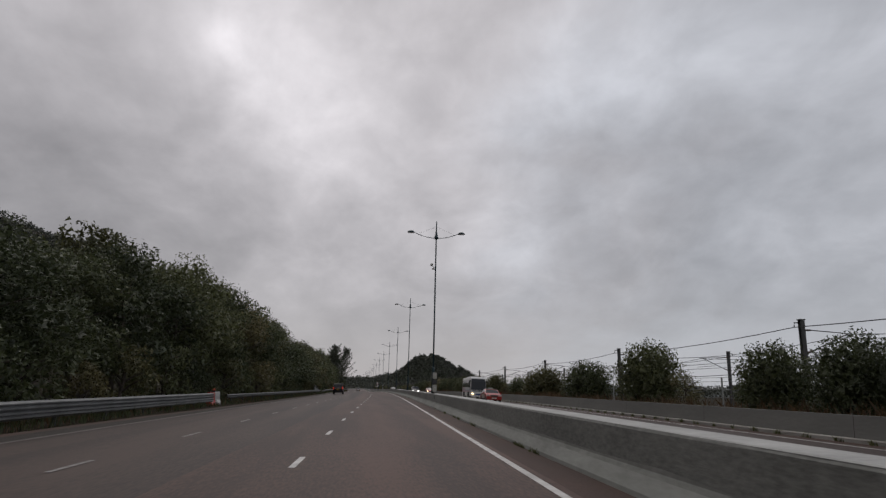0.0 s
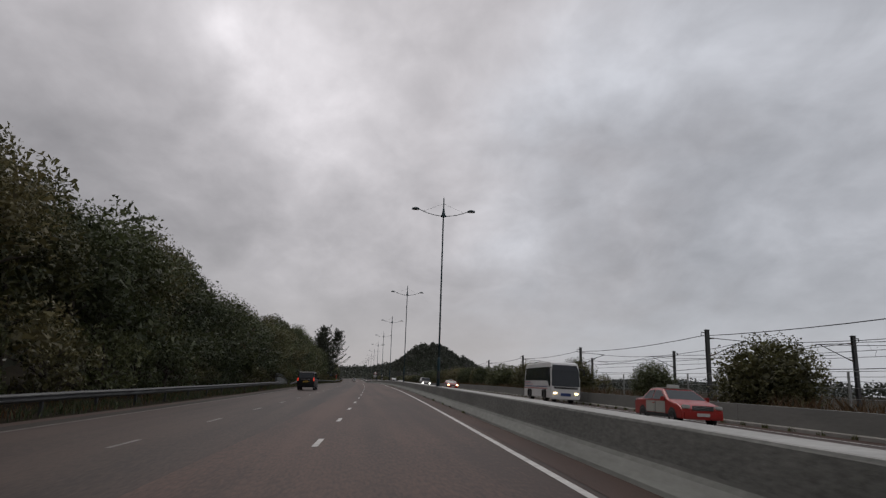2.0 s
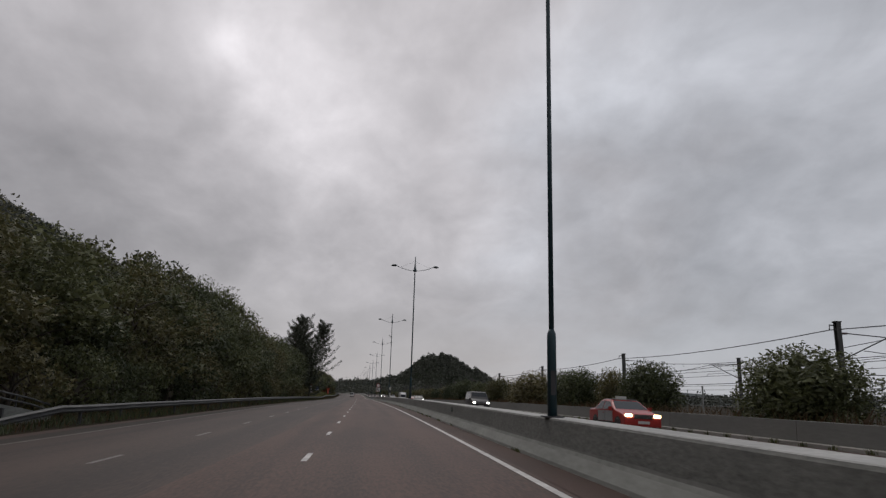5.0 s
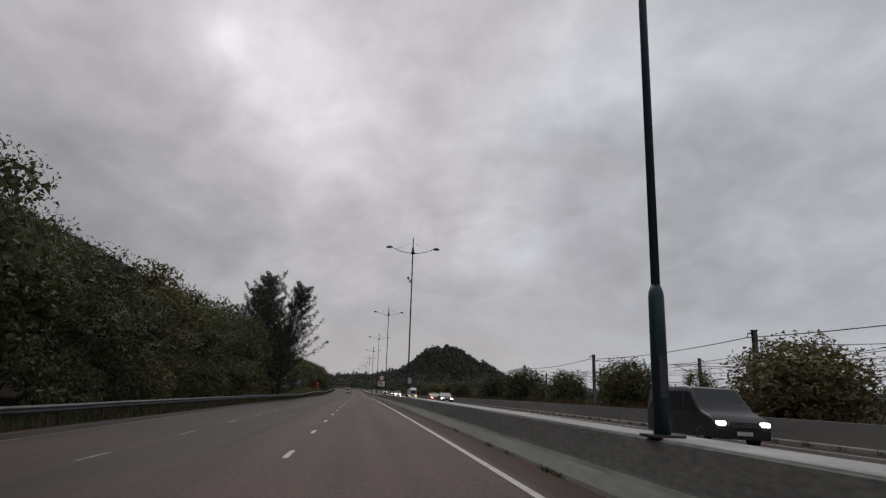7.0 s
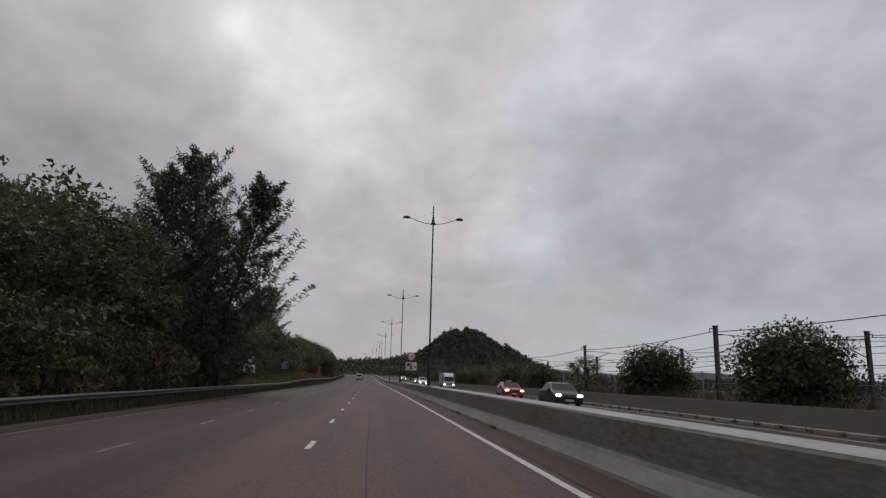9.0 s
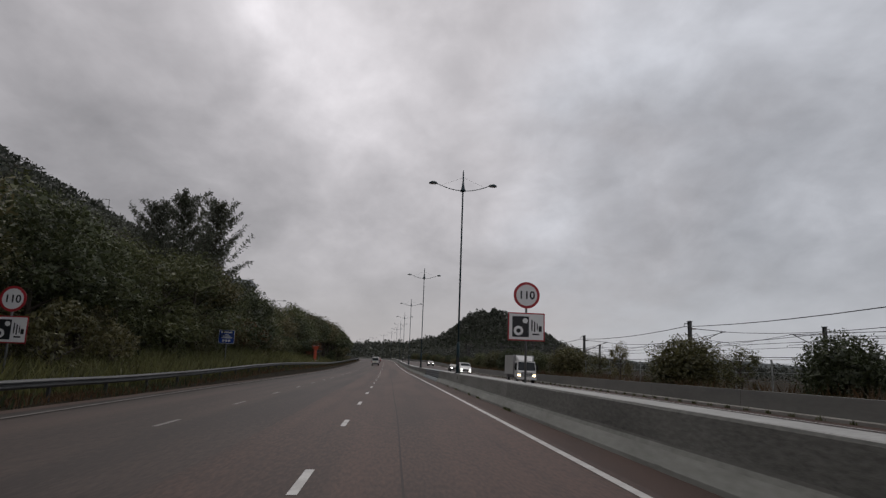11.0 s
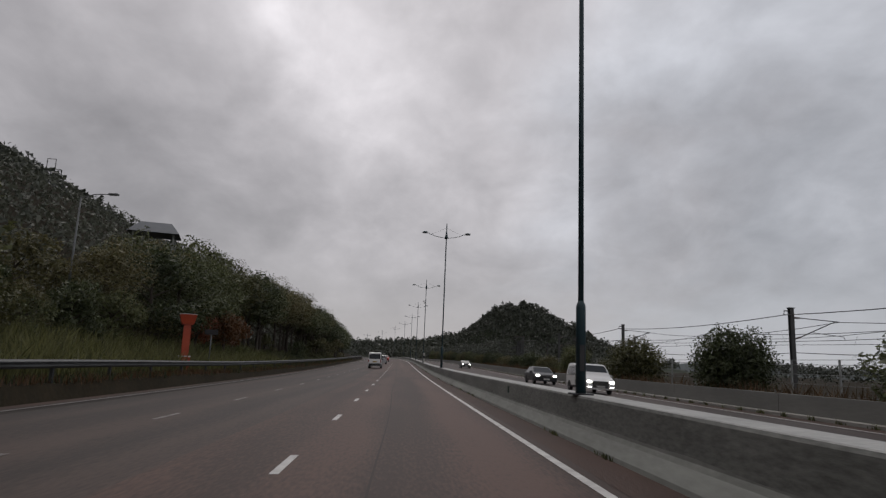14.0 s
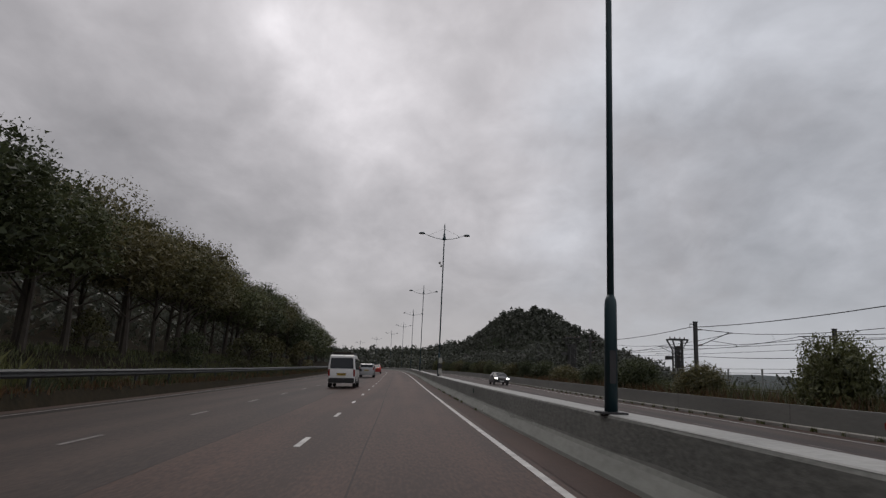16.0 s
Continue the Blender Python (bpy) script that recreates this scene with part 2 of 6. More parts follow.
PAINT_THIN = material("thin_road_paint", (0.28, 0.265, 0.25), 0.6, colour2=(0.075, 0.065, 0.058), scale=3.5, scale2=20, spread=0.3, mix2=0.5)
KERB = material("pale_kerb_concrete", (0.34, 0.33, 0.305), 0.8, colour2=(0.16, 0.155, 0.14), scale=0.8, scale2=8, bump=0.25, noise_stretch=(1, 0.4, 1))
MARKER_GREEN = material("green_marker", (0.020, 0.068, 0.050), 0.6, colour2=(0.016, 0.038, 0.03), scale=6, scale2=40)
CONCRETE_WALL = material("stained_concrete", (0.195, 0.195, 0.18), 0.8, colour2=(0.105, 0.107, 0.1), scale=0.45, scale2=7, bump=0.25, noise_stretch=(1, 0.35, 1.6))


# ---- mesh helpers ----
def mesh_object(name, verts, faces, mat, parent=None, label="", smooth=False):
    me = bpy.data.meshes.new(name)
    me.from_pydata([tuple(v) for v in verts], [], faces)
    me.update()
    me.materials.append(mat)
    if smooth:
        me.shade_smooth()
    ob = new(name, me)
    if parent:
        ob.parent = parent
    return tagged(ob, label)


def part(name, bm, mat, parent, label="", smooth=False):
    """Links a bmesh as one mesh under a thing or a part."""
    me = bpy.data.meshes.new(name)
    bm.normal_update()
    bm.to_mesh(me)
    bm.free()
    me.materials.append(mat)
    if smooth:
        me.shade_smooth()
    ob = new(name, me)
    ob.parent = parent
    return tagged(ob, label)


def thing(name, m, label, category, group=""):
    ob = new(name)
    ob.empty_display_size = 0.3
    ob.matrix_world = m
    return tagged(ob, label, category, group)


def box(bm, x0, x1, y0, y1, z0, z1, bevel=0.0):
    vs = bmesh.ops.create_cube(bm, size=1.0)["verts"]
    for v in vs:
        v.co = Vector(((x0 + x1) / 2 + v.co.x * (x1 - x0), (y0 + y1) / 2 + v.co.y * (y1 - y0), (z0 + z1) / 2 + v.co.z * (z1 - z0)))
    if bevel:
        edges = list({e for v in vs for e in v.link_edges})
        bmesh.ops.bevel(bm, geom=edges, offset=bevel, segments=2, affect="EDGES")
    return bm


def new_box(*a, bevel=0.0):
    return box(bmesh.new(), *a, bevel=bevel)


def tube(bm, points, radii, sides=10, cap=True):
    """A round bar through points, with a radius at each."""
    rings = []
    pts = [Vector(p) for p in points]
    for i, p in enumerate(pts):
        d = (pts[min(i + 1, len(pts) - 1)] - pts[max(i - 1, 0)]).normalized()
        a = d.orthogonal().normalized() if abs(d.z) > 0.9 else d.cross(Vector((0, 0, 1))).normalized()
        b = d.cross(a)
        r = radii[i] if hasattr(radii, "__len__") else radii
        rings.append([bm.verts.new(p + a * r * math.cos(k * math.tau / sides) + b * r * math.sin(k * math.tau / sides)) for k in range(sides)])
    for q, r in zip(rings, rings[1:]):
        for k in range(sides):
            bm.faces.new((q[k], q[(k + 1) % sides], r[(k + 1) % sides], r[k]))
    if cap:
        bm.faces.new(rings[0][::-1])
        bm.faces.new(rings[-1])
    return bm


def sweep(name, profile, s0, s1, mat, closed=True, step=5.0, u_of=None, parent=None, jitter=0.0):
    """Draws a profile of (u, z) along the road from s0 to s1."""
    n = max(1, round((s1 - s0) / step))
    rng = random.Random(name + str(s0))
    verts, faces, k = [], [], len(profile)
    for i in range(n + 1):
        s = s0 + (s1 - s0) * i / n
        du = u_of(s) if u_of else 0.0
        for u, z in profile:
            verts.append(at(s, u + du + rng.uniform(-jitter, jitter), z + (rng.uniform(-jitter, jitter) if z > 0.02 else 0)))
    for i in range(n):
        for j in range(k if closed else k - 1):
            a, b = i * k + j, i * k + (j + 1) % k
            faces.append((a, b, b + k, a + k))
    if closed:
        faces.append(tuple(range(k))[::-1])
        faces.append(tuple(n * k + j for j in range(k)))
    return mesh_object(name, verts, faces, mat, parent)


def strip(name, u0, u1, z, s0, s1, mat, step=5.0, parent=None):
    return sweep(name, [(u0, z), (u1, z)], s0, s1, mat, closed=False, step=step, parent=parent)


# ---- road and ground ----
S0, S1 = -75.0, 1000.0
U_DASH, U_EDGE, U_LEFT, U_RAIL = -1.245, 2.441, -8.55, -10.55
U_BARRIER, BARRIER_H = 3.85, 0.83
U_WALL = 16.6
FALL = 0.027
GAP_0, GAP_1 = 316.0, 333.0


def fall(u):
    """The road's crossfall away from the median."""
    return FALL * (u + 1.24) if u < -1.24 else (-FALL * (u - 4.3) if u > 4.3 else 0.0)


def eased(x, a, b):
    k = min(1.0, max(0.0, (x - a) / (b - a)))
    return k * k * (3 - 2 * k)


def verge(s):
    """Height of the raised verge behind the rail."""
    return -0.22 + 0.48 * eased(s, 290, 332) - 0.1 * eased(s, 355, 380)


def hill_left(s, u):
    """The wooded slope: a steep first rise, then the long side of the ridge."""
    d = max(0.0, -u - 23.0)
    h = 26.5 * (min(1.0, d / 37) ** 1.15) + 0.46 * max(0.0, d - 37) * (1 - 0.5 * eased(d, 130, 330))
    h *= 0.95 + 0.22 * noise.noise(Vector((s / 120, u / 90, 3.1))) + 0.06 * noise.noise(Vector((s / 25, u / 25, 1)))
    return h * (1 - 0.8 * eased(s, 640, 980)) * (0.8 + 0.2 * eased(s, 60, 230))


def ground_height(s, u):
    if u < -10.2:
        bank = eased(-u, 11.5, 17) * (0.5 + 0.9 * eased(s, 290, 330))
        return verge(s) + bank + hill_left(s, u) + 0.08 * noise.noise(Vector((s / 3, u / 3, 0)))
    if u > U_WALL + 0.3:
        return -0.2 + 0.25 * eased(u, 17.5, 21) - 1.2 * eased(u, 45, 70)
    return -0.75


us = [-2500, -1200, -700, -480, -380, -300, -250, -210, -180, -155, -135, -118, -103, -90, -78, -68, -59, -51, -44, -38, -33, -29, -25, -22, -19, -17, -15, -13.5, -12.3, -11.2, -10.25, -9.9, 16.8, 17.0, 18, 20, 24, 32, 45, 70, 150, 500, 2500]
ss = [-2500, -600, -200] + list(range(-75, 1001, 9)) + [1100, 1300, 1700, 2500, 4500]
gv = [at(s, u, ground_height(s, u)) for s in ss for u in us]
gf = [(i * len(us) + j, i * len(us) + j + 1, (i + 1) * len(us) + j + 1, (i + 1) * len(us) + j) for i in range(len(ss) - 1) for j in range(len(us) - 1)]
tagged(mesh_object("ground", gv, gf, VERGE, smooth=True), "dark soil and scrub beside and under the motorway", "ground", kind="structure")

LEFT_EDGE = -10.1
road = tagged(sweep("road", [(3.7, -0.3), (3.7, 0), (-1.24, 0), (LEFT_EDGE, fall(LEFT_EDGE)), (LEFT_EDGE, -0.6)], S0, S1, ASPHALT_GREY), "damp grey-brown asphalt motorway carriageway with three lanes", "road", kind="structure")


def widening(s):
    """The outer lanes draw apart a little past the sign."""
    return eased(s, 262, 305)


def road_strip(name, u0, u1, lift, s0, s1, mat, step=5.0, wobble=0.0, widen=0.0):
    cuts = [u0, u1] if not (u0 < -1.24 < u1) else [u0, -1.24, u1]
    wave = (lambda s: wobble * noise.noise(Vector((s / 17, u0, 1.3))) - widen * widening(s)) if wobble or widen else None
    return sweep(name, [(u, fall(u) + lift) for u in cuts], s0, s1, mat, closed=False, step=step, u_of=wave, parent=road)


road_strip("hard_shoulder", LEFT_EDGE + 0.02, -8.78, 0.004, S0, S1, ASPHALT_OLD)
road_strip("lane_surface", -2.75, 2.66, 0.004, S0, S1, ASPHALT, step=2.0, wobble=0.12)
road_strip("edge_grit", 2.66, 3.45, 0.006, S0, S1, GRIT, wobble=0.05)
road_strip("shoulder_grit", LEFT_EDGE + 0.02, -9.5, 0.008, S0, S1, GRIT, wobble=0.3)
for u, a, b in ((-2.75, 372, 560), (-0.11, 190, 560)):
    road_strip("tar_joint", u - 0.014, u + 0.014, 0.008, a, b, TAR, step=1.2, wobble=0.10)
road_strip("edge_line", U_EDGE - 0.066, U_EDGE + 0.066, 0.010, S0, S1, PAINT)
road_strip("shoulder_line", U_LEFT - 0.07, U_LEFT + 0.07, 0.014, S0, 352, PAINT_WORN, widen=0.60)
road_strip("shoulder_line", U_LEFT - 0.07, U_LEFT + 0.07, 0.014, 352, S1, PAINT_THIN, widen=0.60)
DASH, DASH_0 = 6.879, 16.04
for k in range(-12, 120):
    s = DASH_0 + DASH * k
    s += 1.57 * eased(s, 110, 155) + 1.13 * eased(s, 230, 275)
    for u, mat, long in ((U_DASH, PAINT, 0.76), (U_DASH - 3.65 - 0.2 * widening(s), PAINT_THIN, 0.8)):
        road_strip("lane_dash", u - 0.055, u + 0.055, 0.010, s - long, s + long, mat, step=2)

far_road = tagged(sweep("road_opposite", [(U_WALL, -0.6), (U_WALL, fall(U_WALL)), (4.0, 0.0), (4.0, -0.3)], S0, S1, ASPHALT_GREY), "damp grey asphalt carriageway beyond the median barrier", "road", kind="structure")
for u, mat in ((5.0, PAINT), (U_WALL - 1.35, PAINT)):
    sweep("edge_line", [(u - 0.07, fall(u) + 0.008), (u + 0.07, fall(u) + 0.008)], S0, S1, mat, closed=False, parent=far_road)
for k in range(-10, 110):
    for u in (8.3, 11.9):
        s = 3.0 + DASH * k
        sweep("lane_dash", [(u - 0.05, fall(u) + 0.008), (u + 0.05, fall(u) + 0.008)], s - 0.7, s + 0.7, PAINT_WORN, closed=False, parent=far_road)
sweep("edge_grit", [(U_WALL - 1.1, fall(U_WALL - 1.1) + 0.006), (U_WALL, fall(U_WALL) + 0.006)], S0, S1, GRIT, closed=False, parent=far_road)

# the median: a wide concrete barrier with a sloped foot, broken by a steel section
B, H = U_BARRIER, BARRIER_H
half = [(0.50, -0.05), (0.49, 0.07), (0.345, 0.335), (0.315, H - 0.03), (0.29, H)]
barrier_profile = [(B - a, z) for a, z in half] + [(B + a, z) for a, z in half[::-1]]


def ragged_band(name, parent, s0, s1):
    """Mid tone from the painted sky-lit foot to the darker face, upper edge uneven."""
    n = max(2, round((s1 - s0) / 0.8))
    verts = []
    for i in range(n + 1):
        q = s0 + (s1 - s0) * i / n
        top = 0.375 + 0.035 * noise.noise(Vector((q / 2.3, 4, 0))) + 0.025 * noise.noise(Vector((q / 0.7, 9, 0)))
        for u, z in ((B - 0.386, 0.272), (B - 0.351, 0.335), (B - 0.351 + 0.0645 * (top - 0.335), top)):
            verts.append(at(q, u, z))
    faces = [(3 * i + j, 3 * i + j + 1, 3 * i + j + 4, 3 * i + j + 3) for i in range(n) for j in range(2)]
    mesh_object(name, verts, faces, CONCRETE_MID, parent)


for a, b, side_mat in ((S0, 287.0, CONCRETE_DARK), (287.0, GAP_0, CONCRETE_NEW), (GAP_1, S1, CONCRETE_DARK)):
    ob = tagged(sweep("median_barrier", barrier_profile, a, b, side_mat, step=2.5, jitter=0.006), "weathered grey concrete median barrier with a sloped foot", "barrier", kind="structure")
    # cap and foot face: paler tones paint in the sky light on them
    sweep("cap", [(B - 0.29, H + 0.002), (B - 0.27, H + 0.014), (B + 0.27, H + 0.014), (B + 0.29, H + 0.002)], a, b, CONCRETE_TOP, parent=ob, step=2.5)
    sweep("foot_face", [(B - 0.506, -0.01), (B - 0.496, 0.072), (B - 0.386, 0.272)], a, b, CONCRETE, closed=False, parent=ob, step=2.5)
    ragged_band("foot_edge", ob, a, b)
for s in (46.5, 98.0, 149.0, 200.3, 251.5, 302.5, 353.5, 404.5, 455.5):
    plate = thing("distance_marker", stand(s, B - 0.337, 0.53), "small faded green marker plate on the median barrier", "marker plate", "barrier markers")
    part("plate", new_box(-0.012, 0.004, -0.11, 0.11, 0.0, 0.19, bevel=0.003), MARKER_GREEN, plate)
    part("writing_bar", new_box(-0.016, -0.012, -0.06, 0.06, 0.075, 0.115), CONCRETE_DARK, plate)
W = U_WALL
base = fall(W)
wall_profile = [(W, base - 0.3), (W, base + 0.13), (W + 0.16, base + 0.17), (W + 0.19, base + 0.95), (W + 0.47, base + 0.95), (W + 0.47, base - 0.4)]
wall = tagged(sweep("parapet_wall", wall_profile, S0, S1, CONCRETE_WALL, step=4, jitter=0.004), "sooty grey concrete wall along the far carriageway", "wall", kind="structure")
sweep("kerb", [(W - 0.004, base - 0.05), (W - 0.004, base + 0.134), (W + 0.158, base + 0.174)], S0, S1, KERB, closed=False, parent=wall, step=4)
for k in range(0, 95):
    s = -60 + 10.8 * k
    sweep("wall_joint", [(W + 0.158, base + 0.17), (W + 0.186, base + 0.94)], s - 0.015, s + 0.015, TAR, closed=False, parent=wall, step=1)


# ---- street furniture ----
def dome(bm, cx, cy, cz, rx, ry, rz, seg=14, rings=5):
    """A flattened half dome with a closed flat underside."""
    rows = []
    for i in range(rings):
        a = i / rings * math.pi / 2
        rows.append([bm.verts.new((cx + rx * math.cos(a) * math.cos(k * math.tau / seg), cy + ry * math.cos(a) * math.sin(k * math.tau / seg), cz + rz * math.sin(a))) for k in range(seg)])
    tip = bm.verts.new((cx, cy, cz + rz))
    for q, r in zip(rows, rows[1:]):
        for k in range(seg):
            bm.faces.new((q[k], q[(k + 1) % seg], r[(k + 1) % seg], r[k]))
    for k in range(seg):
        bm.faces.new((rows[-1][k], rows[-1][(k + 1) % seg], tip))
    bm.faces.new(rows[0][::-1])
    return bm


U_LAMP = 3.66
LAMP_S = [-33.9, 7.9, 49.9, 91.95, 134.1, 176.7, 218.6, 261.0, 303.9, 346.0, 387.9, 429.7, 471.2, 512.7, 554.4, 597.0, 640.3, 683.9, 727.0, 769, 811, 853, 895]


def street_lamp():
    """Double-armed motorway lamp, its base plate at the origin."""
    lamp = thing("street_lamp", Matrix(), "tall dark green steel street lamp with two curved arms", "street lamp", "median street lamps")
    part("base_plate", new_box(-0.2, 0.2, -0.2, 0.2, 0, 0.03, bevel=0.006), STEEL_DARK, lamp)
    part("base_column", tube(bmesh.new(), [(0, 0, 0.03), (0, 0, 1.66), (0, 0, 1.73), (0, 0, 1.82)], [0.100, 0.095, 0.088, 0.055], 16), POLE_PAINT, lamp, smooth=True)
    part("column", tube(bmesh.new(), [(0, 0, 1.78), (0, 0, 7), (0, 0, 11.3), (0, 0, 12.28), (0, 0, 12.42)], [0.056, 0.051, 0.046, 0.042, 0.012], 14), POLE_PAINT, lamp, smooth=True)
    part("service_door", new_box(-0.05, 0.05, -0.104, -0.090, 0.45, 0.95, bevel=0.004), STEEL_DARK, lamp)
    flare = tube(bmesh.new(), [(0, 0, 11.02), (0, 0, 11.08), (0, 0, 11.2), (0, 0, 11.45), (0, 0, 11.62)], [0.075, 0.2, 0.13, 0.075, 0.06], 12)
    part("collar", flare, POLE_PAINT, lamp, smooth=True)
    for side in (-1, 1):
        pts = [(side * (0.06 + 1.62 * k / 10), 0, 11.10 + 0.42 * (k / 10) ** 1.9) for k in range(11)]
        part("arm", tube(bmesh.new(), pts, 0.024, 8), POLE_PAINT, lamp, smooth=True)
        part("stay", tube(bmesh.new(), [(side * 0.05, 0, 11.95), (side * 1.35, 0, 11.38)], 0.006, 5), STEEL_DARK, lamp)
        head = part("lamp_head", dome(bmesh.new(), side * 1.86, 0, 11.47, 0.27, 0.2, 0.16), POLE_PAINT, lamp, "dark dome-shaped lamp head", smooth=True)
        part("lens", new_box(side * 1.86 - 0.17, side * 1.86 + 0.17, -0.12, 0.12, 11.44, 11.47, bevel=0.012), LENS, head, "pale unlit lamp lens")
    return lamp


LENS = material("lamp_lens", (0.5, 0.5, 0.48), 0.2, scale=5, scale2=40)
CABINET = material("cabinet_paint", (0.40, 0.40, 0.36), 0.5, colour2=(0.30, 0.30, 0.27), scale=2, scale2=25)
lamp_0 = street_lamp()
lamps = [lamp_0] + [copy_thing(lamp_0, stand(s, U_LAMP, H + 0.014)) for s in LAMP_S[1:]]
lamp_0.matrix_world = stand(LAMP_S[0], U_LAMP, H + 0.014)
for s in (LAMP_S[2], LAMP_S[6], LAMP_S[11]):
    for z, tall, mat, shade in ((0.14, 0.46, CABINET, "grey"), (0.66, 0.28, STEEL_DARK, "dark"), (1.02, 0.42, CABINET, "grey")):
        cab = thing("control_cabinet", stand(s, U_LAMP + 0.02, H + z), shade + " steel control cabinet strapped to a lamp column", "cabinet", "lamp column cabinets")
        part("body", new_box(-0.06, 0.22, -0.32, -0.118, 0, tall, bevel=0.012), mat, cab)
        part("door", new_box(-0.035, 0.195, -0.335, -0.32, 0.03, tall - 0.03, bevel=0.006), mat, cab)
        part("strap", new_box(-0.13, 0.13, -0.125, 0.125, tall * 0.45, tall * 0.45 + 0.04, bevel=0.01), STEEL_DARK, cab)
        if mat is CABINET:
            part("label_plate", new_box(0.05, 0.14, -0.340, -0.335, tall * 0.55, tall * 0.55 + 0.05), PAINT, cab, "small white plate")
            part("hinge", new_box(-0.05, -0.035, -0.34, -0.32, 0.06, 0.1), STEEL_DARK, cab)
    cam_t = thing("traffic_camera", stand(s, U_LAMP, H + 8.9), "small grey traffic camera bracketed to a lamp column", "camera", "lamp column cameras")
    part("bracket", tube(bmesh.new(), [(-0.04, 0, 0.0), (-0.30, 0, 0.16)], 0.02, 6), GALV, cam_t)
    part("housing", new_box(-0.38, -0.20, -0.26, 0.14, 0.14, 0.28, bevel=0.03), CABINET, cam_t)
    part("dome", dome(bmesh.new(), -0.16, -0.05, -0.12, 0.1, 0.1, 0.14), CABINET, cam_t, smooth=True)


def beam(name, s0, s1, u_of, z_of, parent, facing=1, depth=0.08, height=0.31, mat=None, step=2.0):
    """A W-shaped steel beam along the road; facing: 1 towards +u."""
    prof = [(0, 0.5), (0.30, 0.42), (1.0, 0.28), (1.0, 0.18), (0.25, 0.04), (0.25, -0.04), (1.0, -0.18), (1.0, -0.28), (0.30, -0.42), (0, -0.5)]
    pts = [(facing * depth * a, height * b) for a, b in prof] + [(facing * (depth * a - 0.006), height * b) for a, b in prof[::-1]]
    n = max(1, round((s1 - s0) / step))
    verts, faces, k = [], [], len(pts)
    for i in range(n + 1):
        s = s0 + (s1 - s0) * i / n
        for u, z in pts:
            verts.append(at(s, u_of(s) + u, z_of(s) + z))
    for i in range(n):
        for j in range(k):
            a, b = i * k + j, i * k + (j + 1) % k
            faces.append((a, b, b + k, a + k))
    return mesh_object(name, verts, faces, mat or GALV, parent)


RAIL_TOP = lambda s: verge(s) + 0.72 + 0.015 * noise.noise(Vector((s / 6, 2, 0)))


def guard_rail(s0, s1, turn_in=False, turn_out=False, beams=((0.14, 0.27),), steel=None):
    rail = tagged(new("guard_rail"), "galvanised steel double-wave guard rail on posts along the verge", "guard rail", "verge guard rails")

    def u_of(s):
        u = U_RAIL
        if turn_in:
            u -= 0.9 * (1 - eased(s, s0, s0 + 7)) ** 2
        if turn_out:
            u -= 1.2 * eased(s, s1 - 9, s1) ** 2
        return u

    def z_of(s):
        z = RAIL_TOP(s)
        if turn_in:
            z -= 0.5 * (1 - eased(s, s0, s0 + 4))
        return z
    s = s0
    while s < s1 - 0.1:
        e = min(s + 12.0, s1)
        for drop, tall in beams:
            beam("beam", s, e, u_of, (lambda q, drop=drop: z_of(q) - drop), rail, height=tall, depth=0.08, mat=steel or GALV_DULL)
        s = e
    s = s0 + 1.5
    while s < s1:
        p = at(s, u_of(s) - 0.06, verge(s) - 0.3)
        ob = mesh_object("post", *post_shape, STEEL_DARK, rail)
        ob.matrix_world = pose(p.x, p.y, p.z, 0, 0, turn_at(s))
        s += 4.0
    return rail


def box_shape(x0, x1, y0, y1, z0, z1):
    v = [(x, y, z) for z in (z0, z1) for x, y in ((x0, y0), (x1, y0), (x1, y1), (x0, y1))]
    return v, [(3, 2, 1, 0), (4, 5, 6, 7), (0, 1, 5, 4), (1, 2, 6, 5), (2, 3, 7, 6), (3, 0, 4, 7)]


post_shape = box_shape(-0.05, 0.04, -0.05, 0.05, 0, 0.98)
guard_rail(-70, 47.4, beams=((0.03, 0.30), (0.31, 0.26)), steel=GALV)
guard_rail(51.2, 132, turn_out=True)
guard_rail(141, 900, turn_in=True)

# removable steel section in the median
steel = tagged(new("steel_barrier_section"), "dark steel removable barrier section with three pressed rails", "barrier")
BLUE_GREY = material("blue_grey_paint", (0.19, 0.225, 0.24), 0.5, colour2=(0.10, 0.125, 0.135), scale=1.2, scale2=18)
RAIL_STEEL = material("weathered_rail_steel", (0.135, 0.152, 0.17), 0.55, metal=0.2, colour2=(0.08, 0.09, 0.10), scale=1.5, scale2=20)
for side in (-1, 1):
    # pressed side sheets, each with a lip along its lower edge
    for top, low in ((0.80, 0.645), (0.641, 0.475), (0.471, 0.30)):
        sheet = [(0.262, top), (0.27, top - 0.01), (0.272, low + 0.05), (0.284, low + 0.038), (0.306, low + 0.026), (0.31, low + 0.014), (0.30, low), (0.25, low), (0.25, top)]
        sweep("rail", [(B + side * x, z) for x, z in sheet], GAP_0 + 0.05, GAP_1 - 0.05, RAIL_STEEL, parent=steel)
    sweep("foot_plate", [(B + side * 0.52, 0.03), (B + side * 0.515, 0.08), (B + side * 0.40, 0.235), (B + side * 0.26, 0.245), (B + side * 0.26, 0.03)], GAP_0 + 0.05, GAP_1 - 0.05, BLUE_GREY, parent=steel)
sweep("top_cover", [(B - 0.30, 0.77), (B - 0.302, 0.80), (B - 0.285, 0.832), (B - 0.25, 0.846), (B + 0.25, 0.846), (B + 0.285, 0.832), (B + 0.302, 0.80), (B + 0.30, 0.77)], GAP_0 + 0.05, GAP_1 - 0.05, BLUE_GREY, parent=steel)
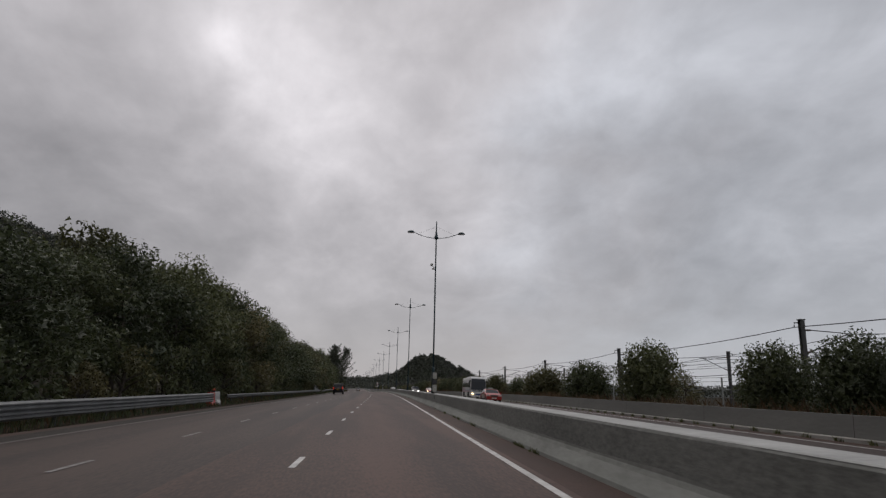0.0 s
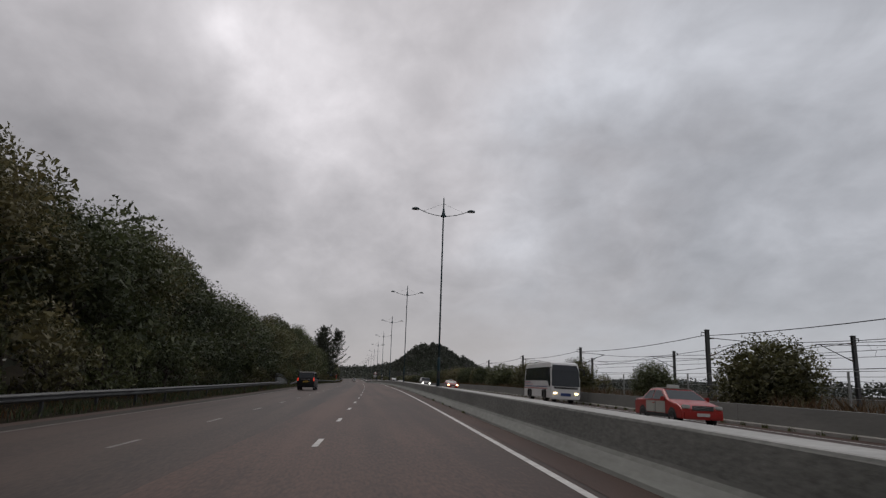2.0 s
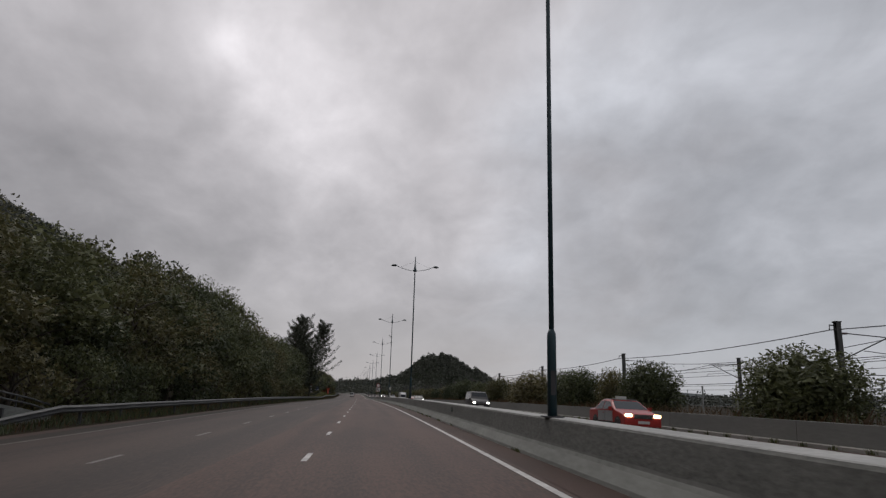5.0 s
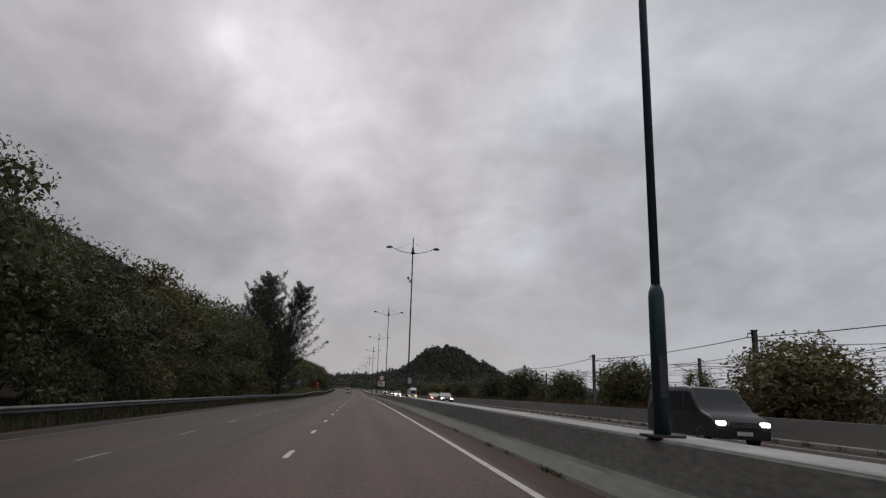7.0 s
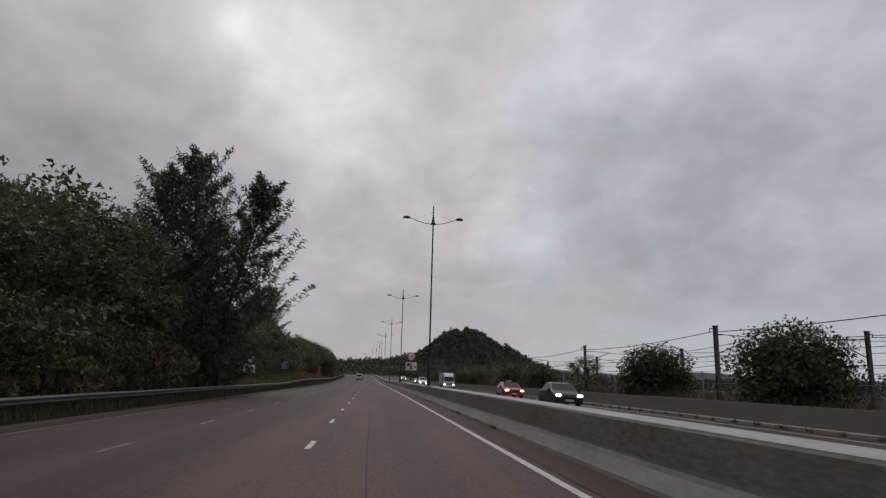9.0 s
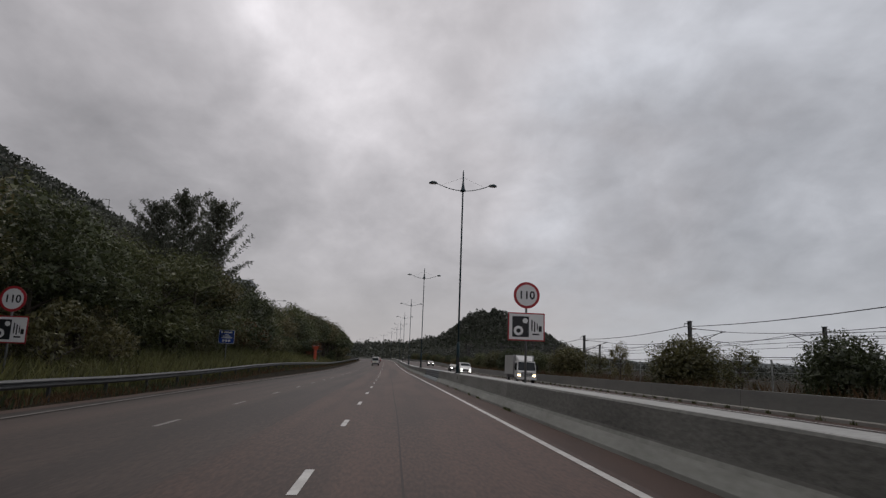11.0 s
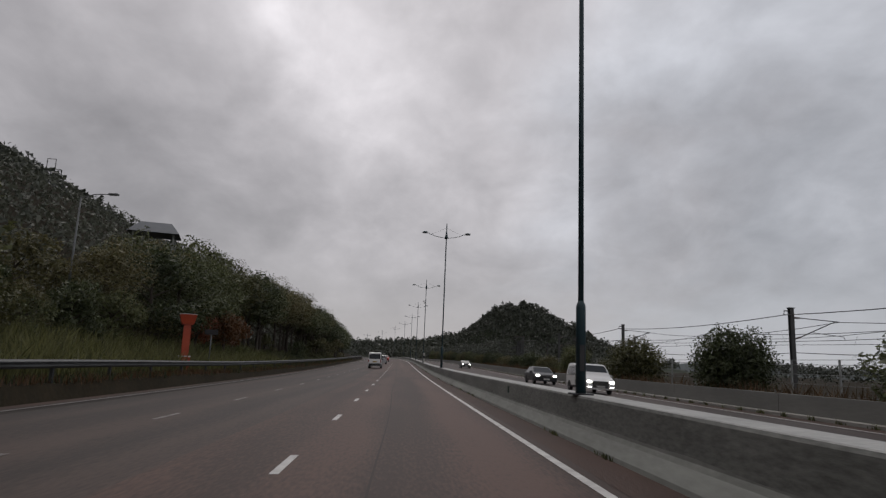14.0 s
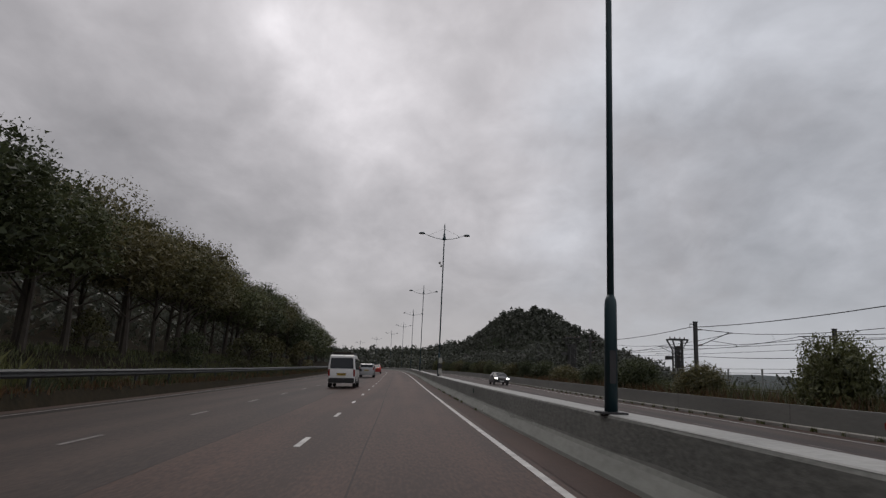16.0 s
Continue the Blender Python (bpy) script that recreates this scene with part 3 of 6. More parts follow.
for k in range(8):
    s = GAP_0 + 1.0 + k * 2.14
    ob = mesh_object("post", *box_shape(-0.24, 0.24, -0.05, 0.05, 0, 0.82), STEEL_DARK, steel)
    ob.matrix_world = stand(s, U_BARRIER)
sweep("sill", [(B - 0.56, -0.05), (B - 0.56, 0.03), (B + 0.56, 0.03), (B + 0.56, -0.05)], GAP_0, GAP_1, CONCRETE, parent=steel)


# ---- railway behind the wall ----
MAST = material("mast_steel", (0.085, 0.085, 0.083), 0.6, metal=0.3, colour2=(0.05, 0.05, 0.05), scale=2, scale2=20)
WIRE = material("wire", (0.03, 0.03, 0.03), 0.6)
INSUL = material("insulator", (0.10, 0.06, 0.05), 0.3)


def catenary_mast(facing):
    mast = thing("catenary_mast", Matrix(), "dark steel railway overhead-line mast with a bracket arm", "mast", "railway masts")
    col = new_box(-0.12, 0.12, -0.13, -0.10, 0, 6.1)
    box(col, -0.12, 0.12, 0.10, 0.13, 0, 6.1)
    box(col, -0.02, 0.02, -0.11, 0.11, 0, 6.1)
    part("column", col, MAST, mast)
    part("cap", new_box(-0.17, 0.17, -0.16, 0.16, 6.1, 6.16, bevel=0.01), MAST, mast)
    part("earth_bracket", tube(bmesh.new(), [(-facing * 0.1, 0, 5.95), (-facing * 0.42, 0, 5.95), (-facing * 0.44, 0, 5.72)], 0.04, 6), MAST, mast)
    part("insulator", tube(bmesh.new(), [(facing * 0.13, 0, 5.55), (facing * 0.5, 0, 5.56)], [0.055, 0.055], 8), INSUL, mast, "brown ribbed insulator")
    part("top_tube", tube(bmesh.new(), [(facing * 0.5, 0, 5.56), (facing * 3.0, 0, 5.42)], 0.028, 6), MAST, mast)
    part("lower_insulator", tube(bmesh.new(), [(facing * 0.13, 0, 4.3), (facing * 0.5, 0, 4.42)], [0.055, 0.055], 8), INSUL, mast, "brown ribbed insulator")
    part("brace_tube", tube(bmesh.new(), [(facing * 0.5, 0, 4.42), (facing * 2.7, 0, 5.42)], 0.032, 6), MAST, mast)
    part("register_arm", tube(bmesh.new(), [(facing * 1.3, 0, 4.72), (facing * 3.2, 0, 4.55), (facing * 3.3, 0, 4.35)], 0.02, 6), MAST, mast)
    return mast


U_MAST, U_MAST_2 = 23.3, 34.6
near_mast, far_mast = catenary_mast(1), catenary_mast(-1)
MAST_S = [-18.5, 10.0, 38.2, 66.4, 95.0, 123.2, 150.6, 177.9, 205.0, 232.0, 259.7, 287.3, 315.0, 342.6, 370.3, 399.4, 426.5, 454, 482, 510, 538, 566, 594, 622, 650]
MAST_Z = -0.75
for i, s in enumerate(MAST_S):
    for m0, u in ((near_mast, U_MAST), (far_mast, U_MAST_2)):
        if i:
            copy_thing(m0, stand(s, u, MAST_Z + (0.5 if s > 380 else 0)))
        else:
            m0.matrix_world = stand(s, u, MAST_Z)
# wires, each slack between masts
for u, z, r, name in ((U_MAST - 0.44, 4.95, 0.026, "earth_wire"), (U_MAST + 2.9, 4.65, 0.02, "catenary_wire"), (U_MAST + 3.2, 3.6, 0.018, "contact_wire"), (U_MAST_2 + 0.44, 4.95, 0.026, "earth_wire"), (U_MAST_2 - 2.9, 4.65, 0.02, "catenary_wire"), (U_MAST_2 - 3.2, 3.6, 0.018, "contact_wire"), (U_MAST + 0.2, 2.75, 0.02, "feeder_wire"), (U_MAST_2, 2.1, 0.02, "feeder_wire")):
    run = tagged(new(name), "thin dark railway overhead wire slung between masts", "wire", "railway wires")
    sag = 0.02 if "contact" in name else (0.55 if "catenary" in name else 0.3)
    for a, b in zip(MAST_S, MAST_S[1:]):
        za, zb = (z + (0.5 if s > 380 else 0) for s in (a, b))
        pts = [at(a + (b - a) * k / 8, u, za + (zb - za) * k / 8 - sag * 4 * (k / 8) * (1 - k / 8)) for k in range(9)]
        part("span", tube(bmesh.new(), pts, r, 5, cap=False), WIRE, run)
    if "catenary" in name:
        for a, b in zip(MAST_S, MAST_S[1:]):
            for k in range(1, 5):
                f = k / 5
                top, low = z - sag * 4 * f * (1 - f), z - 1.05
                if top - low > 0.05:
                    part("dropper", tube(bmesh.new(), [at(a + (b - a) * f, u, top + (0.5 if a > 380 else 0)), at(a + (b - a) * f, u + (0.3 if u < 30 else -0.3), low + (0.5 if a > 380 else 0))], 0.006, 4, cap=False), WIRE, run)

# wire fence beside the railway
FENCE = material("fence_paint", (0.30, 0.31, 0.30), 0.6, scale=3, scale2=30)
fence = tagged(new("railway_fence"), "pale grey metal fence with posts and wires beside the railway", "fence")
fp = box_shape(-0.04, 0.04, -0.04, 0.04, 0, 2.3)
fence_post = None
for k in range(0, 155):
    s = -30 + 3.9 * k
    if fence_post is None:
        ob = mesh_object("post", *fp, FENCE, fence)
        fence_post = ob.data
    else:
        ob = new("post", fence_post)
        ob.parent = fence
    ob.matrix_world = stand(s, 21.6, -0.05)
for z in (0.5, 1.0, 1.5, 2.0, 2.25):
    sweep("rail", [(21.58, z - 0.012), (21.58, z + 0.012), (21.61, z + 0.012), (21.61, z - 0.012)], -30, 570, FENCE, parent=fence, step=8)


# ---- signs ----
RED = material("sign_red", (0.45, 0.03, 0.04), 0.4, scale=3, scale2=40)
WHITE = material("sign_white", (0.80, 0.80, 0.80), 0.4, colour2=(0.68, 0.69, 0.69), scale=3, scale2=40)
BLACK = material("sign_black", (0.015, 0.016, 0.02), 0.5, scale=3, scale2=40)
BLUE = material("sign_blue", (0.02, 0.07, 0.36), 0.4, colour2=(0.016, 0.055, 0.28), scale=3, scale2=40)


def disc(r, y, seg=36, thick=0.012):
    bm = bmesh.new()
    rings = [[bm.verts.new((r * math.cos(k * math.tau / seg), yy, r * math.sin(k * math.tau / seg))) for k in range(seg)] for yy in (y, y + thick)]
    bm.faces.new(rings[0])
    bm.faces.new(rings[1][::-1])
    for k in range(seg):
        bm.faces.new((rings[0][k], rings[1][k], rings[1][(k + 1) % seg], rings[0][(k + 1) % seg]))
    return bm


def lettering(text, size, x, y, z, mat, parent):
    """Upright letters facing the driver (-y)."""
    cu = bpy.data.curves.new("letters", "FONT")
    cu.body, cu.size, cu.align_x, cu.align_y, cu.extrude, cu.offset = text, size, "CENTER", "CENTER", 0.002, size * 0.022
    tmp = new("letters", cu)
    me = bpy.data.meshes.new_from_object(tmp.evaluated_get(bpy.context.evaluated_depsgraph_get()))
    bpy.data.objects.remove(tmp)
    me.materials.clear()
    me.materials.append(mat)
    ob = new("lettering", me)
    ob.parent = parent
    ob.matrix_local = pose(x, y, z, 90, 0, 0)
    return ob


def moved(bm, x, y, z):
    bmesh.ops.translate(bm, vec=(x, y, z), verts=bm.verts)
    return bm


def limit_sign(m, z, lift):
    """Speed limit roundel over a camera warning plate, on one post."""
    sign = thing("speed_limit_sign", m, "round white 110 limit sign over a red-edged camera plate", "road sign", "speed limit signs")
    part("post", tube(bmesh.new(), [(0, 0.06, lift), (0, 0.06, z + 0.2)], 0.038, 10), GALV, sign, smooth=True)
    rim = part("roundel", moved(disc(0.43, 0), 0, 0, z), RED, sign, "red sign rim")
    part("face", moved(disc(0.345, -0.008), 0, 0, z), WHITE, rim)
    lettering("110", 0.36, 0, -0.012, z - 0.01, BLACK, sign)
    zp = z - 1.02
    plate = part("plate", new_box(-0.60, 0.60, 0, 0.015, zp - 0.45, zp + 0.45, bevel=0.006), RED, sign, "red-edged camera plate")
    part("face", new_box(-0.56, 0.56, -0.008, 0, zp - 0.41, zp + 0.41), WHITE, plate)
    part("camera_symbol", new_box(-0.46, 0.08, -0.014, -0.008, zp - 0.33, zp + 0.33), BLACK, plate)
    part("lens_symbol", moved(disc(0.155, -0.022), -0.26, 0, zp - 0.13), WHITE, plate)
    part("lens_centre", moved(disc(0.07, -0.034), -0.26, 0, zp - 0.13), BLACK, plate)
    part("window_symbol", moved(disc(0.085, -0.022), -0.04, 0, zp + 0.19), WHITE, plate)
    for i, (a, b, c, d) in enumerate(((0.16, 0.20, -0.12, 0.22), (0.25, 0.29, -0.16, 0.17), (0.34, 0.37, -0.1, 0.12), (0.40, 0.5, -0.14, 0.03), (0.2, 0.42, -0.26, -0.21))):
        part("bar_symbol", new_box(a, b, -0.014, -0.008, zp + c, zp + d), BLACK, plate)
    return sign


limit_sign(stand(286.2, 3.98, 0), 3.63, H)
limit_sign(stand(288.2, -13.0, ground_height(288.2, -13)), 3.1, -0.2)
blue = thing("blue_sign", stand(318.2, -13.3, ground_height(318, -13.3)), "blue information sign with pale border and lines of writing", "road sign")
part("post", tube(bmesh.new(), [(0, 0.07, -0.2), (0, 0.07, 2.5)], 0.045, 10), GALV, blue, smooth=True)
panel = part("panel", new_box(-0.61, 0.61, 0, 0.02, 1.92, 2.98, bevel=0.008), WHITE, blue, "pale sign border")
part("face", new_box(-0.58, 0.58, -0.006, 0, 1.95, 2.95), BLUE, panel)
for x, z, w, h in ((0, 2.80, 0.44, 0.06), (0, 2.61, 0.17, 0.034), (0, 2.50, 0.32, 0.034), (0, 2.37, 0.40, 0.038), (-0.23, 2.14, 0.09, 0.085), (0, 2.14, 0.085, 0.085), (0.23, 2.14, 0.09, 0.085)):
    part("writing_bar", new_box(x - w, x + w, -0.010, -0.006, z - h, z + h), WHITE, panel)

ORANGE = material("orange_paint", (0.50, 0.075, 0.025), 0.5, colour2=(0.36, 0.05, 0.02), scale=2, scale2=20)
gz = ground_height(371, -12)
speed = thing("speed_camera", stand(371, -12.0, gz, 200), "orange-red roadside speed camera on a square column", "speed camera")
part("column", new_box(-0.2, 0.2, -0.2, 0.2, -0.2, 2.65, bevel=0.03), ORANGE, speed)
part("base_box", new_box(-0.3, 0.3, -0.28, 0.28, -0.2, 0.85, bevel=0.03), ORANGE, speed)
hood = part("hood", new_box(-0.33, 0.33, -0.26, 0.26, 0.85, 0.92, bevel=0.02), WHITE, speed, "pale sloped cover plate")
funnel = new_box(-0.46, 0.46, -0.42, 0.42, 2.65, 3.25, bevel=0.05)
for v in funnel.verts:
    if v.co.z < 2.8:
        v.co.x, v.co.y = v.co.x * 0.72, v.co.y * 0.72
head = part("head", funnel, ORANGE, speed)
part("top_edge", new_box(-0.47, 0.47, -0.43, 0.43, 3.235, 3.265, bevel=0.01), WHITE, head, "pale top edge")
part("window", new_box(-0.3, -0.02, -0.43, -0.42, 2.78, 3.1), BLACK, head)
part("flash", new_box(0.06, 0.34, -0.43, -0.42, 2.78, 3.1), LENS, head)

marker = thing("small_sign", stand(375.3, -11.85, ground_height(375.3, -11.85)), "small grey plate on a thin post on the verge", "road sign")
part("post", tube(bmesh.new(), [(0, 0, -0.2), (0, 0, 2.5)], 0.04, 8), GALV, marker, smooth=True)
part("plate", new_box(-0.42, 0.42, -0.065, -0.045, 2.3, 2.62, bevel=0.008), STEEL_DARK, marker)

WB_RED = material("red_plastic", (0.48, 0.03, 0.02), 0.45, colour2=(0.36, 0.025, 0.018), scale=3, scale2=20)
WB_WHITE = material("white_plastic", (0.55, 0.54, 0.52), 0.45, scale=3, scale2=20)
for s, u, mat, label in ((48.5, -10.95, WB_RED, "red"), (50.0, -11.0, WB_WHITE, "white")):
    wb = thing("water_barrier", stand(s, u, ground_height(s, u) - 0.02), "grubby %s plastic water-filled barrier beside the guard rail" % label, "barrier", "water-filled barriers")
    bm = bmesh.new()
    prof = [(-0.24, 0), (-0.24, 0.18), (-0.11, 0.34), (-0.08, 0.9), (0.08, 0.9), (0.11, 0.34), (0.24, 0.18), (0.24, 0)]
    a, b = [[bm.verts.new((x, y, z)) for x, z in prof] for y in (-0.62, 0.62)]
    bm.faces.new(a)
    bm.faces.new(b[::-1])
    for k in range(8):
        bm.faces.new((a[k], b[k], b[(k + 1) % 8], a[(k + 1) % 8]))
    bmesh.ops.bevel(bm, geom=bm.edges[:], offset=0.02, segments=2, affect="EDGES")
    part("shell", bm, mat, wb)
    for y in (-0.3, 0.3):
        part("filler_cap", moved(tube(bmesh.new(), [(0, 0, 0), (0, 0, 0.03)], 0.045, 10), 0, y, 0.9), BLACK, wb)
    for z in (0.40, 0.58, 0.76):
        part("rib", new_box(-0.125, 0.125, -0.60, 0.60, z, z + 0.05, bevel=0.015), mat, wb)
    part("lug", new_box(-0.05, 0.05, 0.60, 0.68, 0.3, 0.7, bevel=0.015), mat, wb)


beacon = thing("warning_lamp", stand(49.2, -10.97, ground_height(49.2, -10.97) + 0.88), "small amber warning lamp on the plastic barriers", "warning lamp")
part("foot", new_box(-0.09, 0.09, -0.06, 0.06, 0, 0.10, bevel=0.02), BLACK, beacon)
part("lens", dome(bmesh.new(), 0, 0, 0.10, 0.10, 0.10, 0.13), ORANGE, beacon, "amber lamp lens", smooth=True)


# ---- plants ----
BARK = material("bark", (0.085, 0.068, 0.052), 0.9, colour2=(0.04, 0.032, 0.026), scale=6, scale2=40, bump=0.6, noise_stretch=(1, 1, 0.25))
LEAF_DARK = leaf_material("leaves_dark_green", (0.026, 0.034, 0.014), (0.125, 0.145, 0.060))
LEAF_OLIVE = leaf_material("leaves_olive", (0.040, 0.042, 0.017), (0.175, 0.165, 0.066))
LEAF_NEEDLE = leaf_material("needles_grey_green", (0.026, 0.032, 0.021), (0.092, 0.104, 0.068))
LEAF_RUST = leaf_material("leaves_rust", (0.080, 0.030, 0.012), (0.260, 0.095, 0.032))
# far leaves greyer and bluer: distance haze put into their colour
LEAF_FAR = leaf_material("hazed_leaves", (0.034, 0.040, 0.030), (0.108, 0.118, 0.088))
GRASS = leaf_material("tall_grass", (0.040, 0.050, 0.018), (0.200, 0.205, 0.080), 0.4)
DRY = leaf_material("dry_scrub", (0.050, 0.032, 0.014), (0.180, 0.105, 0.048), 0.3)


def leaf_cloud(rng, centres, size, bend=0.35):
    """Many small pointed leaves, one at each centre, as verts and faces."""
    n = len(centres)
    c = np.asarray(centres)
    d = rng.normal(size=(n, 3))
    d[:, 2] -= 0.25
    d /= np.linalg.norm(d, axis=1)[:, None]
    e = np.cross(d, rng.normal(size=(n, 3)))
    e /= np.linalg.norm(e, axis=1)[:, None]
    k = (size * rng.uniform(0.55, 1.3, n))[:, None]
    v = np.stack([c - d * k * 0.4 - e * k * 0.30, c - d * k * 0.4 + e * k * 0.30, c + d * k * 0.6], axis=1).reshape(-1, 3)
    return v, np.arange(3 * n).reshape(-1, 3)


def mesh_from(name, v, f, mat, parent, label=""):
    me = bpy.data.meshes.new(name)
    me.from_pydata(v.tolist(), [], f.tolist())
    me.update()
    me.materials.append(mat)
    ob = new(name, me)
    ob.parent = parent
    return tagged(ob, label)


def limbs(rng, height, spread, girth, count, start=0.3):
    bm = bmesh.new()
    lean = rng.uniform(-0.06, 0.06, 2)
    trunk = [(lean[0] * height * (k / 6) ** 2 + 0.05 * math.sin(k), lean[1] * height * (k / 6) ** 2, -0.3 + (height + 0.3) * k / 6) for k in range(7)]
    tube(bm, trunk, [girth * (1.25 if k == 0 else 1 - 0.13 * k) for k in range(7)], 7)
    for i in range(count):
        z = height * (start + (0.95 - start) * i / count)
        a = i * 2.4 + rng.uniform(-0.5, 0.5)
        r = spread * rng.uniform(0.6, 1.0)
        x0, y0 = lean * height * (z / height) ** 2
        pts = [(x0 + r * q * math.cos(a), y0 + r * q * math.sin(a), z + r * (0.55 * q + 0.1 * math.sin(3 * q))) for q in (0, 0.35, 0.7, 1.0)]
        tube(bm, pts, [girth * 0.42, girth * 0.3, girth * 0.18, girth * 0.06], 4)
    return bm


def broad_tree(seed, height, radius, leaves, size, mat, label, group, skirt=0.12, name="tree", count=24, heart=0.74, fill=58, shaggy=0.8, lobe=(0.24, 0.48)):
    """A dense roadside tree: a crown of lobes down to near the ground."""
    rng = np.random.default_rng(seed)
    tree = thing(name, Matrix(), label, name, group)
    part("trunk", limbs(rng, height * 0.72, radius * 0.7, 0.13 + height * 0.008, 9), BARK, tree)
    lobes = []
    for i in range(count):
        z = height * rng.uniform(skirt + 0.10, 0.84)
        wide = radius * (1.0 - 0.55 * max(0.0, z / height - 0.5) * 2) * rng.uniform(0.35, 0.78)
        a = i * 2.4 + rng.uniform(-0.6, 0.6)
        lobes.append((wide * math.cos(a), wide * math.sin(a), z, radius * rng.uniform(*lobe)))
    lobes.append((rng.uniform(-0.3, 0.3) * radius, 0, height - radius * 0.36, radius * 0.36))
    area = np.array([r * r for x, y, z, r in lobes])
    pts = []
    for (x, y, z, r), w in zip(lobes, area / area.sum()):
        per = int(leaves * w)
        d = rng.normal(size=(per, 3))
        d[:, 2] += 0.25
        d /= np.linalg.norm(d, axis=1)[:, None]
        q = r * (0.80 + 0.06 * (1 - shaggy) + (0.10 + 0.20 * shaggy) * rng.uniform(0, 1, per) ** 1.5)
        clump = 1 + 0.20 * shaggy * np.sin(d[:, 0] * 6 + x * 3) * np.sin(d[:, 1] * 7 + z) + 0.14 * shaggy * np.sin(d[:, 2] * 10 + y)
        pts.append(np.array([x, y, z]) + d * (q * clump)[:, None] * np.array([1, 1, 0.86]))
    pts = np.concatenate(pts)
    pts = pts[pts[:, 2] > 0.15]
    v, f = leaf_cloud(rng, pts, np.full(len(pts), size))
    # wider shaded leaves deep inside close the crown
    deep = []
    for x, y, z, r in lobes:
        d = rng.normal(size=(fill, 3))
        d *= (r * heart * rng.uniform(0.15, 1.0, fill) ** 0.5 / np.linalg.norm(d, axis=1))[:, None]
        deep.append(np.array([x, y, z]) + d * np.array([1, 1, 0.86]))
    deep = np.concatenate(deep)
    deep[:, 2] = np.maximum(deep[:, 2], 0.3)
    v2, f2 = leaf_cloud(rng, deep, np.full(len(deep), radius * 0.115))
    mesh_from("crown", np.concatenate([v, v2]), np.concatenate([f, f2 + len(v)]), mat, tree)
    return tree


def casuarina(seed, height, radius, leaves, label, boughs=84, rise_most=1.1, lean=0.0):
    """A tall feathery tree with upswept branches, like a she-oak."""
    rng = np.random.default_rng(seed)
    tree = thing("casuarina_tree", Matrix(), label, "tree", "tall feathery trees")
    bm = bmesh.new()
    tube(bm, [(0, 0, -0.3), (0.1, 0, height * 0.35), (0.55 * lean, 0.1, height * 0.7), (0.98 * lean, 0, height * 0.98)], [0.22, 0.16, 0.09, 0.02], 8)
    pts = []
    for i in range(boughs):
        z = height * (0.06 + 0.88 * (i / boughs) ** 0.95)
        a = i * 2.399 + rng.uniform(-0.4, 0.4)
        k = z / height
        r = radius * (1.12 * (1 - k) ** 0.72 + 0.10) * min(1.0, 0.55 + 1.6 * k) * rng.uniform(0.5, 1.2)
        rise = r * rng.uniform(0.35, rise_most)
        way = [np.array([lean * k ** 1.7 + r * q * math.cos(a), r * q * math.sin(a), z + rise * q ** 1.6]) for q in (0, 0.5, 1)]
        tube(bm, [tuple(w) for w in way], [0.05, 0.028, 0.008], 4)
        n = leaves // boughs
        q = rng.uniform(0.15, 1.08, n)
        c = np.stack([lean * k ** 1.7 + r * q * math.cos(a), r * q * math.sin(a), z + rise * q ** 1.6], axis=1)
        pts.append(c + rng.normal(size=(n, 3)) * np.array([0.24, 0.24, 0.26]) * (1.2 - 0.6 * q)[:, None])
    part("trunk", bm, BARK, tree)
    pts = np.concatenate(pts)
    n = len(pts)
    d = rng.normal(size=(n, 3)) * 0.55 + np.array([0, 0, -0.35])
    d[:, :2] += pts[:, :2] * 0.22
    d /= np.linalg.norm(d, axis=1)[:, None]
    e = np.cross(d, rng.normal(size=(n, 3)))
    e /= np.linalg.norm(e, axis=1)[:, None]
    k = rng.uniform(0.28, 0.62, n)[:, None]
    v = np.stack([pts - d * k * 0.5 + e * 0.055, pts - d * k * 0.5 - e * 0.055, pts + d * k * 0.5], axis=1).reshape(-1, 3)
    mesh_from("crown", v, np.arange(3 * n).reshape(-1, 3), LEAF_NEEDLE, tree)
    return tree


# the height of the tree belt along the left verge
BELT_S = [-60, 0, 35, 47, 60, 72, 82, 90, 101, 113, 121, 136, 150, 165, 182, 190, 198, 205, 226, 240, 250, 262, 300, 320, 342, 355, 370, 393, 420, 457, 478, 510, 560]
BELT_Z = [10, 9, 9.5, 11.6, 12.4, 12.6, 12.6, 12.4, 11.6, 9.9, 9.7, 10.0, 9.4, 10.6, 13.0, 13.2, 10.6, 11.4, 11.4, 10.8, 12.1, 12.2, 10.2, 10.6, 11.4, 9.6, 9.6, 12.0, 11.6, 11.5, 11.8, 10.4, 9.8]
KINDS = [broad_tree(11, 10.5, 3.7, 6400, 0.176, LEAF_DARK, "dense dark green roadside tree in full leaf", "verge trees"),
         broad_tree(12, 10.5, 3.3, 6400, 0.165, LEAF_OLIVE, "dense olive green roadside tree in full leaf", "verge trees"),
         broad_tree(13, 10.5, 4.0, 6400, 0.182, LEAF_DARK, "dense dark green roadside tree in full leaf", "verge trees"),
         broad_tree(14, 10.5, 3.5, 6400, 0.171, LEAF_OLIVE, "dense olive green roadside tree in full leaf", "verge trees")]
BACK = [broad_tree(15, 10.5, 3.8, 2200, 0.35, LEAF_DARK, "dark green tree behind the front row", "back row trees", fill=36),
        broad_tree(16, 10.5, 3.6, 2200, 0.34, LEAF_OLIVE, "olive green tree behind the front row", "back row trees", fill=36)]
